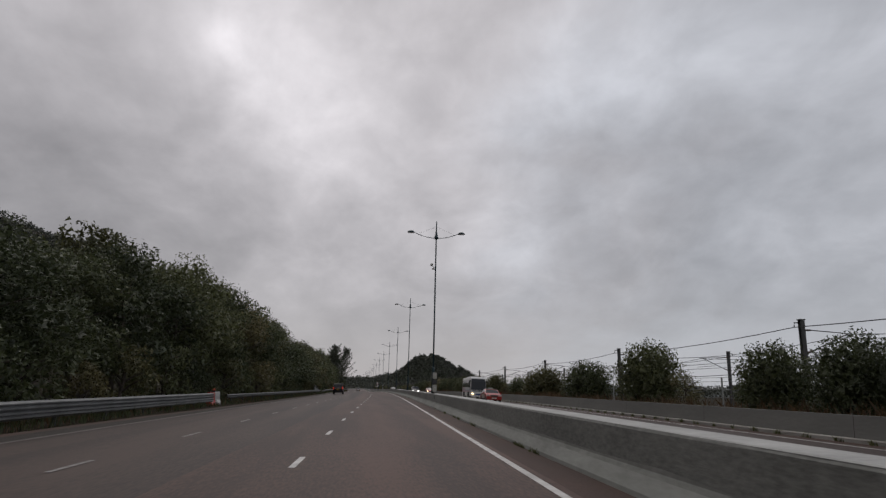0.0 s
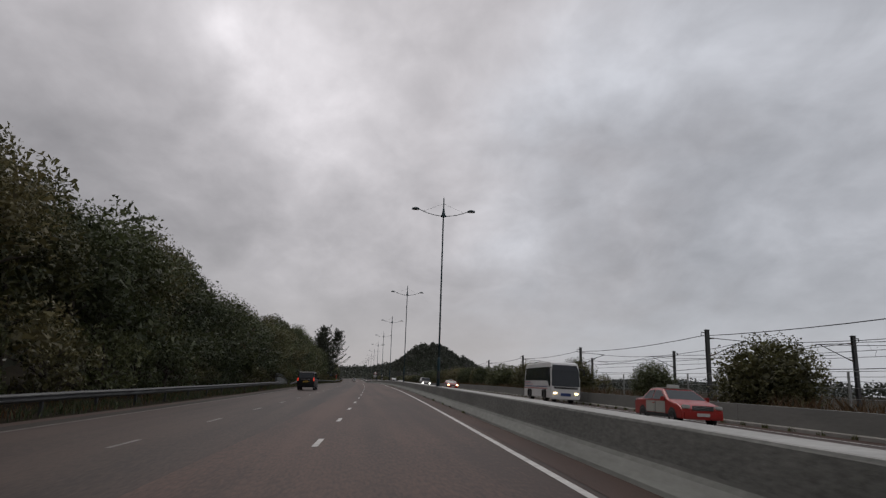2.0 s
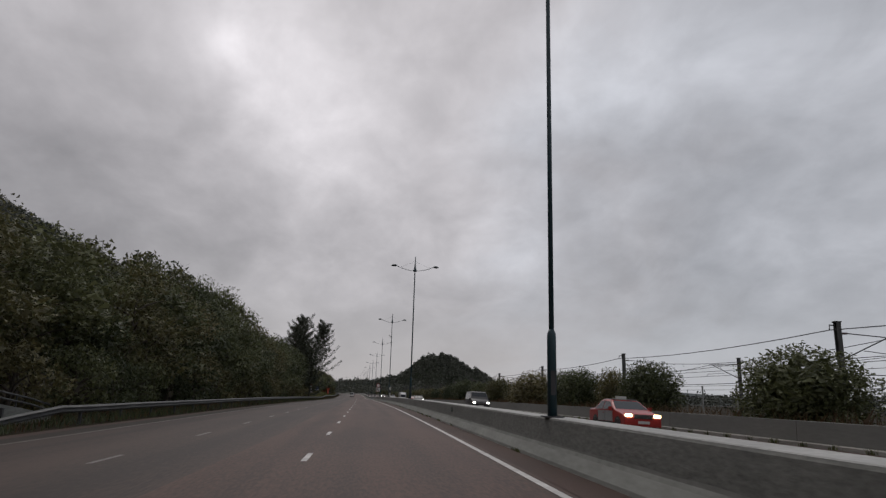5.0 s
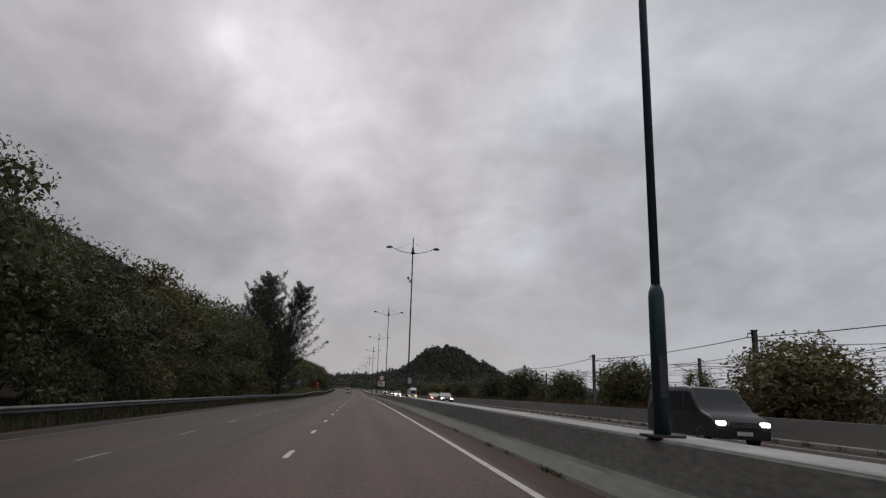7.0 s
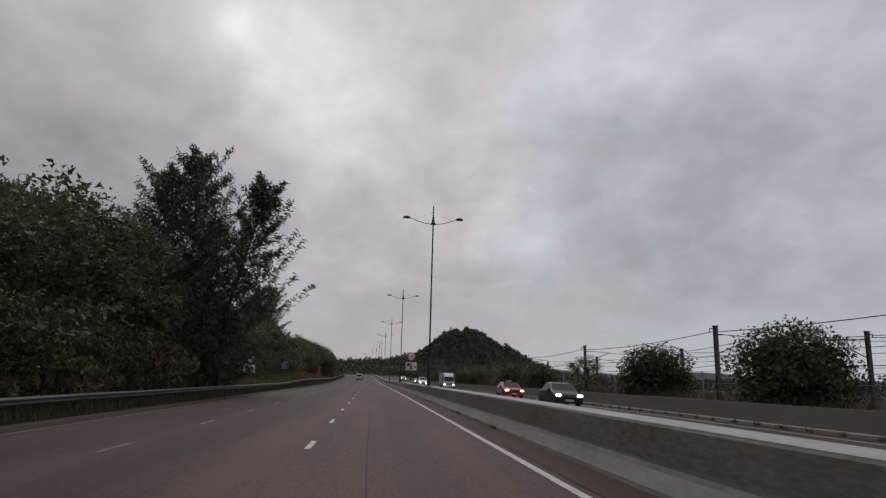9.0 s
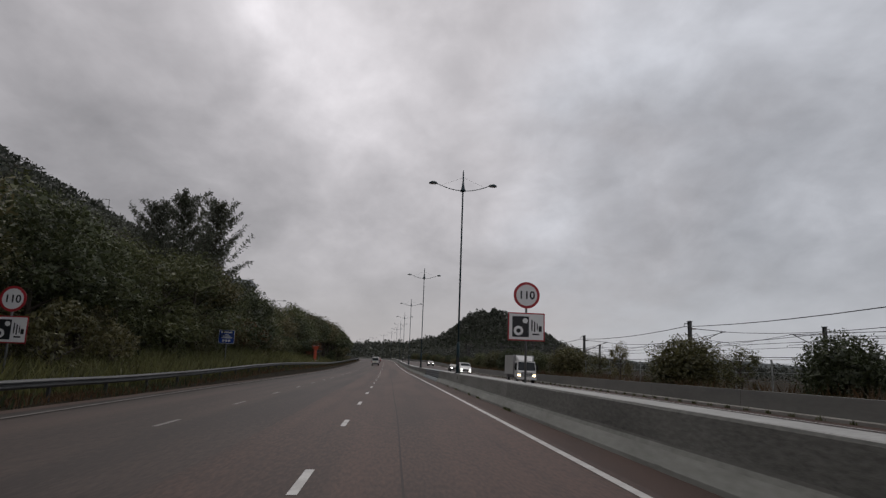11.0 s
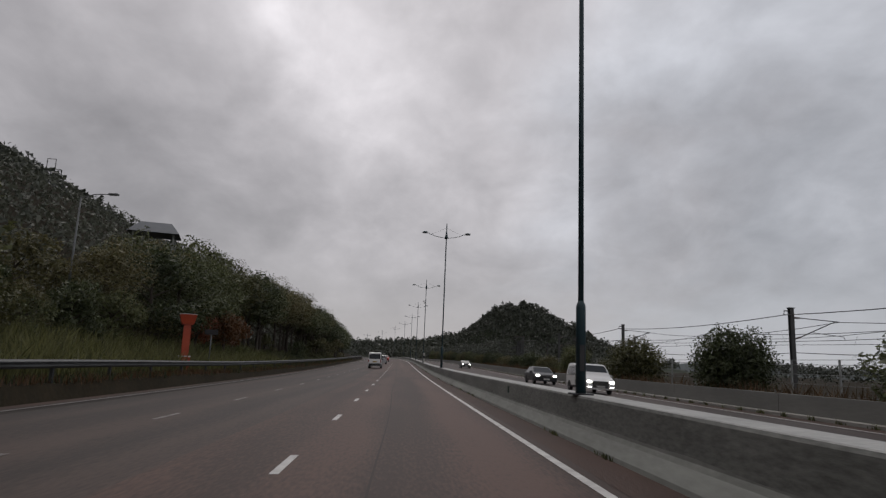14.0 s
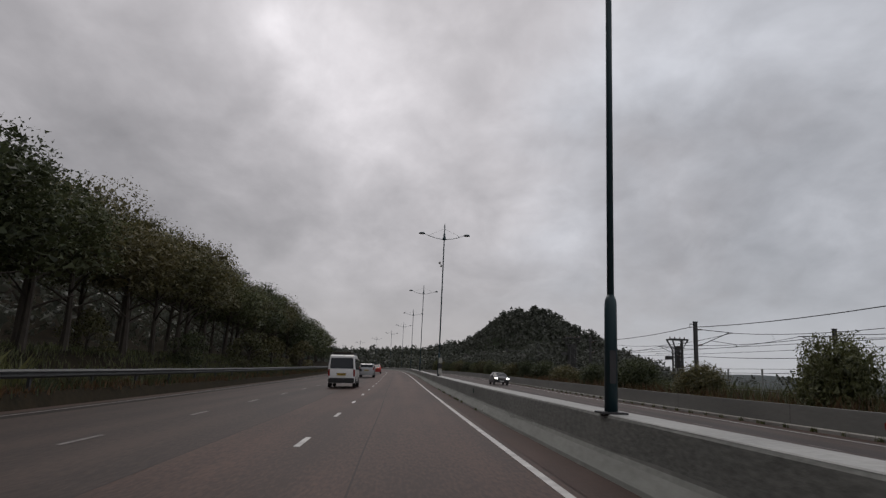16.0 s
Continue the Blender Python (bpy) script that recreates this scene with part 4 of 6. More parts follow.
OPEN = [broad_tree(17, 10.5, 4.2, 6800, 0.178, LEAF_DARK, "tall dark green tree with a bare trunk", "bare-trunked trees", skirt=0.38, count=20),
        broad_tree(18, 10.5, 3.9, 6800, 0.172, LEAF_OLIVE, "tall olive green tree with a bare trunk", "bare-trunked trees", skirt=0.42, count=20)]
rng = random.Random(21)


def plant(kind, s, u, size, turn=None, squash=1.0):
    z = ground_height(s, u) - 0.1
    m = stand(s, u, z, rng.uniform(0, 360) if turn is None else turn)
    t = copy_thing(kind, m)
    t.scale = (size * squash, size * squash, size)
    return t


s = -30.0
while s < 545:
    top = float(np.interp(s, BELT_S, BELT_Z))
    for u, f, gap in ((-15.6, 0.87, 0), (-19.2, 1.03, 2.2)):
        uu = u + rng.uniform(-0.8, 0.8) - (1.2 if 296 < s < 420 else 0) - (0.8 if s > 420 else 0) - (1.9 if 272 < s < 297 else 0)
        size = (top - ground_height(s + gap, uu)) * f * rng.uniform(0.84, 1.07) / 10.5
        if (gap == 0 and 350 < s < 372) or (gap and 358 < s < 377):
            size *= 0.72 if gap else 0.42
        plant(OPEN[rng.choice((0, 1, 1))] if 397 < s < 475 else KINDS[rng.choice((0, 0, 1, 2, 2, 3))] if gap == 0 and s < 480 else BACK[rng.choice((0, 0, 1))], s + gap, uu, size, squash=rng.uniform(0.95, 1.15) / max(0.8, size))
    s += rng.uniform(4.2, 5.6) * (1.0 if s < 480 else 1.6)
for k, kind in enumerate(KINDS + BACK + OPEN):
    kind.matrix_world = stand(-44 - 5 * k, -17, ground_height(-50, -17))

# low shrubs that fill the foot of the belt
SHRUB = [broad_tree(31, 3.0, 1.9, 1800, 0.198, LEAF_DARK, "low dark green shrub at the edge of the trees", "verge shrubs", skirt=0.0, name="shrub", count=9, fill=40),
         broad_tree(32, 3.0, 1.8, 1800, 0.198, LEAF_OLIVE, "low olive green shrub at the edge of the trees", "verge shrubs", skirt=0.0, name="shrub", count=9, fill=40)]
s = -20.0
while s < 480:
    if not 131 < s < 140 and not 274 < s < 291 and not (s > 398 and rng.random() < 0.75):
        u = -13.2 - rng.uniform(0, 1.2) - (2.2 if 300 < s < 420 else 0)
        plant(SHRUB[rng.randrange(2)], s, u, rng.uniform(0.7, 1.25))
    s += rng.uniform(3.0, 5.0)
for k, kind in enumerate(SHRUB):
    kind.matrix_world = stand(-40 - 4 * k, -13.5, ground_height(-40, -13.5))

# tall feathery trees
cas = casuarina(41, 18.6, 4.9, 11500, "tall dark feathery tree with upswept branches")
cas.matrix_world = stand(266.5, -14.0, ground_height(266, -14) - 0.1)
open_cas = casuarina(43, 17.8, 5.6, 12000, "tall dark feathery tree leaning out with open spreading branches", 84, 0.9, 2.9)
open_cas.matrix_world = stand(269.6, -11.9, ground_height(269.6, -11.9) - 0.1, 0)
for s, u, f, r in ((263.0, -15.0, 0.86, 200), (274.0, -14.5, 0.8, 20), (316, -18.8, 0.66, 150), (321, -18.4, 0.76, 30), (326.5, -17.2, 0.80, 260), (331, -19.4, 0.66, 120)):
    t = copy_thing(cas, stand(s, u, ground_height(s, u) - 0.1, r))
    t.scale = (f, f, f)
rust = broad_tree(33, 3.4, 2.0, 1800, 0.198, LEAF_RUST, "small shrub with rust-brown leaves", "rust-coloured shrubs", skirt=0.15, name="shrub", count=9, fill=40)
rust.matrix_world = stand(387, -14.2, ground_height(387, -14.2) + 0.6)
for s, u, f in ((391.5, -14.6, 0.9), (123, -15.4, 1.15), (340, -15.6, 1.0), (333, -15.8, 1.05), (327, -16.0, 0.9), (382.5, -15.0, 0.85)):
    t = copy_thing(rust, stand(s, u, ground_height(s, u) + (3.0 if s < 200 else 0.4), s * 7))
    t.scale = (f, f, f)

# round bushes behind the far wall
def round_bush(seed, leaves, size, mat, label):
    """A clipped-looking dense bush: a blunt dome of leaves down to the ground, 4.6 m wide and 4.4 m high."""
    rng = np.random.default_rng(seed)
    bush = thing("bush", Matrix(), label, "bush", "wall bushes")
    part("trunk", limbs(rng, 2.8, 1.5, 0.12, 8), BARK, bush)

    def dome_points(count, inner, outer):
        d = rng.normal(size=(count, 3))
        d /= np.linalg.norm(d, axis=1)[:, None]
        p = 2.4
        r = (np.abs(d[:, 0] / 2.3) ** p + np.abs(d[:, 1] / 2.3) ** p + np.abs(d[:, 2] / 2.5) ** p) ** (-1 / p)
        lump = np.array([0.22 * noise.noise(Vector(v) * 2.2 + Vector((seed, 0, 0))) + 0.14 * noise.noise(Vector(v) * 5.5 + Vector((0, seed, 0))) for v in d.tolist()])
        pts = d * (r * (0.97 + lump) * rng.uniform(inner, outer, count))[:, None]
        pts[:, 2] += 1.9
        return pts[pts[:, 2] > 0.1]
    shell_pts = dome_points(leaves, 0.76, 1.0)
    deep = dome_points(2000, 0.28, 0.78)
    v, f = leaf_cloud(rng, shell_pts, np.full(len(shell_pts), size))
    v2, f2 = leaf_cloud(rng, deep, np.full(len(deep), 0.46))
    mesh_from("crown", np.concatenate([v, v2]), np.concatenate([f, f2 + len(v)]), mat, bush)
    return bush


BUSH = [round_bush(51, 6600, 0.15, LEAF_DARK, "rounded dark green bush behind the concrete wall"),
        round_bush(52, 6600, 0.145, LEAF_OLIVE, "rounded olive green bush behind the concrete wall"),
        round_bush(53, 6600, 0.155, LEAF_DARK, "rounded dark green bush behind the concrete wall"),
        broad_tree(54, 4.6, 2.3, 4200, 0.11, LEAF_OLIVE, "thin straggly green bush behind the concrete wall", "wall bushes", skirt=0.05, name="bush", count=22, heart=0.5, fill=22, shaggy=1.2, lobe=(0.16, 0.34))]
# along the wall: metres on, half width, top, thin or full
bush_rows = [(17, 2.2, 4.2, 0), (23, 2.3, 4.3, 0), (30, 2.1, 4.1, 0), (35.9, 2.0, 4.1, 0), (45.8, 1.3, 2.7, 1), (51.6, 2.5, 5.2, 0), (66.3, 2.5, 4.35, 0), (82.8, 2.8, 4.2, 0), (97, 1.7, 3.2, 0), (107.2, 1.0, 2.3, 1), (114.5, 2.1, 3.95, 0), (118.5, 1.0, 3.3, 1),
             (127.7, 2.2, 2.55, 0), (134.3, 2.4, 4.1, 0), (149, 3.0, 4.1, 0), (165.5, 2.4, 4.2, 0), (172.5, 1.5, 3.9, 0), (180.2, 2.2, 4.2, 0), (184.8, 2.2, 4.2, 0), (196.7, 3.4, 4.45, 0), (205.3, 1.3, 3.25, 1), (210.5, 1.0, 2.4, 1), (215.8, 2.7, 4.3, 0), (220.5, 1.1, 3.6, 1), (230.5, 2.1, 3.95, 0), (239.1, 1.5, 2.8, 1),
             (246.9, 2.9, 4.7, 0), (262.3, 2.9, 4.4, 0), (277.2, 2.2, 3.95, 1), (293.3, 2.1, 3.5, 0), (302, 1.4, 3.0, 1), (308.8, 2.8, 4.0, 0), (321.5, 1.2, 3.9, 1), (327, 1.6, 3.05, 1), (338.1, 2.5, 4.15, 0), (355.2, 2.9, 3.85, 0), (371, 2.5, 4.4, 0), (387, 2.6, 4.2, 0), (395, 1.1, 2.3, 1), (405.8, 2.0, 4.0, 0)]
bush_rows += [(419 + 11.2 * k, 1.9 + 0.3 * math.sin(k * 2.3), 2.7 + 0.4 * math.sin(k * 1.7) + 0.07 * k, 0) for k in range(17)]
for i, (s, wide, top, thin) in enumerate(bush_rows):
    u = 20.0
    f = (top - ground_height(s, u) + 0.1) / 4.5
    wide *= 1.18 if thin else 0.98
    t = copy_thing(BUSH[3 if thin else i % 3], stand(s, u, ground_height(s, u) - 0.12, rng.uniform(0, 360)))
    t.scale = (wide / 2.3 * rng.uniform(0.97, 1.05), wide / 2.3, f)
for k, b in enumerate(BUSH):
    b.matrix_world = stand(-12 + 7 * k, 20.2, -0.2)


def blades(name, label, mat, spots, height, width, category, seed):
    """Upright thin blades in tufts, as one object."""
    rng = np.random.default_rng(seed)
    base = np.array([tuple(at(s, u, z)) for s, u, z in spots])
    n = len(base)
    a = rng.uniform(0, math.tau, n)
    h = height * rng.uniform(0.45, 1.15, n)
    lean = rng.normal(size=(n, 2)) * 0.28 * h[:, None]
    side = np.stack([np.cos(a), np.sin(a), np.zeros(n)], axis=1) * width
    tip = base + np.concatenate([lean, h[:, None]], axis=1)
    midp = base + np.concatenate([lean * 0.3, h[:, None] * 0.55], axis=1)
    v = np.stack([base - side, base + side, midp + side * 0.8, tip, midp - side * 0.8], axis=1).reshape(-1, 3)
    f = np.arange(5 * n).reshape(-1, 5)
    me = bpy.data.meshes.new(name)
    me.from_pydata(v.tolist(), [], f.tolist())
    me.materials.append(mat)
    return tagged(new(name, me), label, category, kind="stuff")


def spots_in(count, s0, s1, u0, u1, seed, clump=1.0):
    r = random.Random(seed)
    out = []
    while len(out) < count:
        s, u = r.uniform(s0, s1), r.uniform(u0, u1)
        if noise.noise(Vector((s / 5 * clump, u / 2 * clump, seed))) > r.uniform(-0.7, 0.35):
            out.append((s, u, ground_height(s, u) - 0.05))
    return out


blades("verge_grass", "long yellow-green grass on the bank behind the guard rail", GRASS, spots_in(24000, 284, 400, -15.8, -11.2, 3), 1.2, 0.026, "grass", 5)
blades("verge_grass", "short dark grass under the bare-trunked trees", LEAF_DARK, spots_in(9000, 396, 470, -17.5, -11.2, 13), 0.4, 0.024, "grass", 15)
blades("rail_weeds", "sparse dry weeds under the guard rail", DRY, spots_in(9000, 0, 290, -13.0, -10.3, 4), 0.34, 0.018, "grass", 6)
blades("rail_weeds", "dark dry weeds under the guard rail", DRY, spots_in(17000, 284, 480, -11.5, -10.05, 8), 0.34, 0.02, "grass", 7)
blades("rail_weeds", "dark green weeds under the guard rail", LEAF_DARK, spots_in(21000, 0, 480, -11.9, -10.1, 18), 0.42, 0.022, "grass", 17)
blades("wall_scrub", "dry rust-brown scrub behind the concrete wall", DRY, spots_in(21000, 5, 470, 17.4, 19.8, 9), 1.25, 0.022, "scrub", 8)
blades("reeds", "tall pale reeds beside the railway", GRASS, spots_in(3000, 395, 450, 19.2, 22.5, 12), 1.7, 0.016, "reeds", 9)
# weeds rooted along the kerb of the far wall and the foot of the median
r2 = random.Random(77)
tufts = []
for k in range(-15, 260):
    s = 28.8 + 1.755 * k
    for q in range(r2.randint(14, 34)):
        tufts.append((s + r2.gauss(0, 0.13), U_WALL - 0.02 + r2.gauss(0, 0.05), base))
blades("kerb_weeds", "small dark weeds growing along the kerb of the wall", LEAF_DARK, tufts, 0.20, 0.02, "weeds", 10)
tufts = []
for k in range(80):
    s = r2.uniform(0, 470)
    if not GAP_0 - 1 < s < GAP_1 + 1:
        for q in range(r2.randint(10, 30)):
            tufts.append((s + r2.gauss(0, 0.22), U_BARRIER - 0.52 - abs(r2.gauss(0, 0.025)), 0.0))
blades("median_weeds", "small dark weeds at the foot of the median barrier", LEAF_DARK, tufts, 0.10, 0.014, "weeds", 11)


# ---- distance ----
def canopy(name, label, count, place, size, mat, seed, category="wood"):
    """A far wood: leaf sprays over a surface, as one object."""
    rng = np.random.default_rng(seed)
    pts = np.array([place(rng) for _ in range(count)])
    v, f = leaf_cloud(rng, pts, size * rng.uniform(0.6, 1.5, count))
    me = bpy.data.meshes.new(name)
    me.from_pydata(v.tolist(), [], f.tolist())
    me.materials.append(mat)
    return tagged(new(name, me), label, category, kind="stuff")


HILL_S, HILL_U = 748.0, 125.0


def far_hill_height(x, y):
    """x across (right), y along, from the peak."""
    r = math.hypot(x * (1.06 if x < 0 else 0.86), y * 0.7)
    peak = 37.0 * math.exp(-(r / 40) ** 2.3)
    shoulder = 21 * math.exp(-((x - 40) / 32) ** 2 - (y / 60) ** 2) + 13 * math.exp(-((x + 52) / 36) ** 2 - (y / 70) ** 2)
    low = 10 * math.exp(-(math.hypot(x + 80, y - 60) / 90) ** 4)
    return max(peak, shoulder, low) + 0.25 * min(peak, shoulder) + 4.2 * noise.noise(Vector((x / 17, y / 17, 5))) + 2.0 * noise.noise(Vector((x / 6, y / 6, 8)))


hv, hf, n = [], [], 60
for i in range(n + 1):
    for j in range(n + 1):
        x, y = -170 + 340 * i / n, -150 + 300 * j / n
        edge = max(abs(x) / 170, abs(y) / 150)
        hv.append(at(HILL_S, HILL_U, 0) + Vector((x, y, far_hill_height(x, y) * (1 - eased(edge, 0.75, 1)) - 1.5)))
for i in range(n):
    for j in range(n):
        a = i * (n + 1) + j
        hf.append((a, a + n + 1, a + n + 2, a + 1))
tagged(mesh_object("far_hill", hv, hf, HILLSIDE, smooth=True), "steep wooded hill rising beyond the road", "hill", kind="structure")


def on_far_hill(rng):
    while True:
        x, y = rng.uniform(-150, 150), rng.uniform(-130, 110)
        h = far_hill_height(x, y)
        if h > 2.0 and rng.uniform() < 0.25 + h / 40:
            break
    b = 2.4 * (0.5 + noise.noise(Vector((x / 4, y / 4, 9)))) * 2
    return tuple(at(HILL_S, HILL_U, 0) + Vector((x, y, h - 1.2 + b + rng.uniform(-1.0, 1.4))))


canopy("hill_wood", "dark green wood covering the far hill", 60000, on_far_hill, 1.7, LEAF_FAR, 61)


def on_left_hill(near, far, s0, s1):
    def place(rng):
        s, u = rng.uniform(s0, s1), -near - (far - near) * rng.uniform() ** 1.15
        b = 2.4 * (0.6 + noise.noise(Vector((s / 5, u / 5, 4)))) + 1.2 * noise.noise(Vector((s / 1.7, u / 1.7, 4)))
        return tuple(at(s, u, ground_height(s, u) + b + rng.uniform(-0.8, 0.7)))
    return place


canopy("slope_wood", "dark green wood on the steep slope above the road", 84000, on_left_hill(24, 64, 90, 600), 0.63, LEAF_FAR, 62)
canopy("slope_wood", "dark green wood along the ridge above the road", 80000, on_left_hill(62, 230, 110, 900), 1.2, LEAF_FAR, 68)


def belt(s0, s1, u0, u1, top):
    def place(rng):
        s, u = rng.uniform(s0, s1), rng.uniform(u0, u1)
        h = top * (0.72 + 0.4 * noise.noise(Vector((s / 9, u / 9, 2))) + 0.25 * noise.noise(Vector((s / 3, u / 3, 6))))
        return tuple(at(s, u, h * rng.uniform() ** 0.45))
    return place


canopy("tree_belt", "dark green scrub and trees along the railway ahead", 30000, belt(470, 620, 20, 31, 6.2), 0.42, LEAF_FAR, 67)
canopy("tree_belt", "dark green belt of trees along the railway far ahead", 20000, belt(600, 980, 20, 60, 7.5), 0.95, LEAF_FAR, 63)
canopy("tree_belt", "low dark scrub along the far bend of the road", 14000, belt(575, 1000, -60, -13, 2.6), 0.7, LEAF_FAR, 64)
canopy("tree_belt", "dark green trees beyond the bend of the road", 12000, belt(900, 1080, -40, 60, 6.5), 1.1, LEAF_FAR, 65)
canopy("tree_belt", "distant line of trees across the railway", 30000, belt(40, 460, 64, 84, 3.6), 0.5, LEAF_FAR, 66)

# skyline hills carry the distance haze in their blue-grey base colour
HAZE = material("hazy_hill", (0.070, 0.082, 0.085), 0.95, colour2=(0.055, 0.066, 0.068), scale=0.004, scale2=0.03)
rv, rf = [], []
for k in range(61):
    a = radians(-42 + 84 * k / 60)
    hgt = 26 + 34 * abs(noise.noise(Vector((k / 9, 3, 0)))) + 10 * noise.noise(Vector((k / 2.5, 7, 0)))
    for d, z in ((2350, -5), (2500, hgt), (2800, -5)):
        rv.append((d * math.sin(a), 200 + d * math.cos(a), z))
for k in range(60):
    for j in range(2):
        a = k * 3 + j
        rf.append((a, a + 3, a + 4, a + 1))
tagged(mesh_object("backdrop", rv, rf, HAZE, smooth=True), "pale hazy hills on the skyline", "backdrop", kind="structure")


# pylons on the ridge and a lone lamp on the slope
def pylon(s, u, hgt):
    p = thing("pylon", stand(s, u, ground_height(s, u) + 1), "slim H-shaped power line pylon on the wooded ridge", "pylon", "ridge pylons")
    for x in (-1.6, 1.6):
        part("leg", tube(bmesh.new(), [(x * 1.1, 0, -2), (x, 0, hgt)], 0.16, 6), MAST, p)
    part("crossbar", tube(bmesh.new(), [(-3.6, 0, hgt * 0.72), (3.6, 0, hgt * 0.72)], 0.13, 6), MAST, p)
    part("top_bar", tube(bmesh.new(), [(-1.7, 0, hgt), (1.7, 0, hgt)], 0.12, 6), MAST, p)
    part("brace", tube(bmesh.new(), [(-1.6, 0, hgt * 0.72), (1.6, 0, hgt * 0.55)], 0.08, 5), MAST, p)
    return p


for s, u, hgt in ((618, -140, 15), (570, -165, 15), (500, -150, 13)):
    pylon(s, u, hgt)
for s, u, z in ((372.5, -19.6, 10.6), (455, -20, 11.5)):
    g = ground_height(s, u)
    lp = thing("slope_lamp", stand(s, u, g), "slim grey street lamp with one arm among the trees", "street lamp", "slope lamps")
    part("column", tube(bmesh.new(), [(0, 0, -0.3), (0, 0, z - g - 0.3)], [0.09, 0.05], 10), GALV, lp, smooth=True)
    part("arm", tube(bmesh.new(), [(0, 0, z - g - 0.32), (0.8, 0, z - g - 0.05), (1.7, 0, z - g)], 0.03, 6), GALV, lp)
    part("lamp_head", new_box(1.6, 2.2, -0.12, 0.12, z - g - 0.06, z - g + 0.06, bevel=0.03), GALV, lp)
ROOF = material("grey_roof", (0.12, 0.13, 0.15), 0.7, colour2=(0.08, 0.09, 0.10), scale=0.6, scale2=6)
g = ground_height(432, -38)
hut = thing("hillside_pavilion", stand(432, -38, g, 15), "small pavilion with a pitched grey roof on the slope", "pavilion")
top = 18.3 - g
for x in (-2.8, 2.8):
    for y in (-2.2, 2.2):
        part("column", new_box(x - 0.12, x + 0.12, y - 0.12, y + 0.12, -1, top), CONCRETE, hut)
bm = bmesh.new()
pv = [bm.verts.new(c) for c in ((-3.6, -3, top), (3.6, -3, top), (3.6, 3, top), (-3.6, 3, top), (-2.2, 0, top + 2.0), (2.2, 0, top + 2.0))]
for q in ((0, 1, 5, 4), (1, 2, 5), (2, 3, 4, 5), (3, 0, 4), (3, 2, 1, 0)):
    bm.faces.new([pv[k] for k in q])
part("roof", bm, ROOF, hut)


# stout line towers beside the railway
def line_tower(s, u, z):
    g = -0.8
    tw = thing("line_tower", stand(s, u, g), "stout dark steel line tower with a flared equipment head", "tower", "railway line towers")
    top = z - g
    body = bmesh.new()
    for x in (-0.42, 0.42):
        for y in (-0.42, 0.42):
            tube(body, [(x, y, 0), (x, y, top - 1.4), (x * 2.3, y * 2.0, top - 0.15)], 0.11, 6)
    for k in range(6):
        z0, z1 = top * k / 7, top * (k + 1) / 7
        for y in (-0.42, 0.42):
            tube(body, [(-0.42, y, z0), (0.42, y, z1)], 0.06, 5)
            tube(body, [(0.42, y, z0), (-0.42, y, z1)], 0.06, 5)
    part("lattice", body, MAST, tw)
    part("core", new_box(-0.3, 0.3, -0.2, 0.2, 0, top - 0.9, bevel=0.02), MAST, tw)
    part("head_frame", new_box(-1.05, 1.05, -0.9, 0.9, top - 0.2, top - 0.05, bevel=0.03), MAST, tw)
    for x in (-0.9, -0.3, 0.35, 0.92):
        part("insulator", tube(bmesh.new(), [(x, 0, top - 0.05), (x, 0, top + 0.22)], [0.09, 0.05], 8), INSUL, tw)
    part("equipment_box", new_box(-1.5, -0.7, -0.25, 0.25, top - 2.6, top - 2.15, bevel=0.03), MAST, tw)
    return tw


line_tower(455.5, 34.7, 6.3)
line_tower(470.0, 25.5, 6.6)

# low concrete side wall where the guard rail breaks
wv = []
for s, h in ((135.5, 1.0), (139.0, 0.95), (143.0, 0.72), (148.0, 0.12)):
    for du, z in ((0, -0.8), (0, h), (-0.25, h), (-0.25, -0.8)):
        wv.append(at(s, -12.3 + du, z - 0.05))
wf = [(4 * i + j, 4 * i + (j + 1) % 4, 4 * i + 4 + (j + 1) % 4, 4 * i + 4 + j) for i in range(3) for j in range(4)] + [(3, 2, 1, 0), (12, 13, 14, 15)]
tagged(mesh_object("ramp_wall", wv, wf, CONCRETE_DARK), "low sloping concrete side wall at the break in the rail", "wall", kind="structure")
ramp_rail = tagged(new("handrail"), "thin galvanised handrail over the sloping side wall", "handrail")
for lift in (0.22, 0.42):
    part("bar", tube(bmesh.new(), [at(s, -12.42, h + lift - 0.05) for s, h in ((134.5, 1.0), (139.0, 0.95), (143.0, 0.72), (146.5, 0.30), (148.0, 0.05))], 0.035, 6), GALV_DULL, ramp_rail)
for s, h in ((135.5, 1.0), (138.0, 0.96), (140.5, 0.86), (143.0, 0.72), (145.5, 0.42)):
    part("post", tube(bmesh.new(), [at(s, -12.42, h - 0.1), at(s, -12.42, h + 0.40)], 0.03, 6), GALV_DULL, ramp_rail)


# ---- vehicles ----
GLASS = glass_material("dark_car_glass")
RUBBER = material("tyre_rubber", (0.02, 0.02, 0.02), 0.8, scale=5, scale2=40)
RIM = material("alloy_rim", (0.35, 0.35, 0.36), 0.35, metal=0.8, scale=5, scale2=40)
TRIM = material("black_trim", (0.02, 0.02, 0.021), 0.55, scale=5, scale2=40)
CHROME = material("chrome_trim", (0.6, 0.6, 0.6), 0.2, metal=0.9, scale=5, scale2=40)
TAIL = material("tail_light", (0.35, 0.015, 0.012), 0.25, scale=5, scale2=40, emit=(1.0, 0.09, 0.05), power=0.5)
TAIL_OFF = material("unlit_tail_light", (0.25, 0.015, 0.012), 0.25, scale=5, scale2=40)
BEAM = material("lit_headlight", (0.7, 0.7, 0.7), 0.15, scale=5, scale2=40, emit=(1.0, 0.97, 0.9), power=7.0)
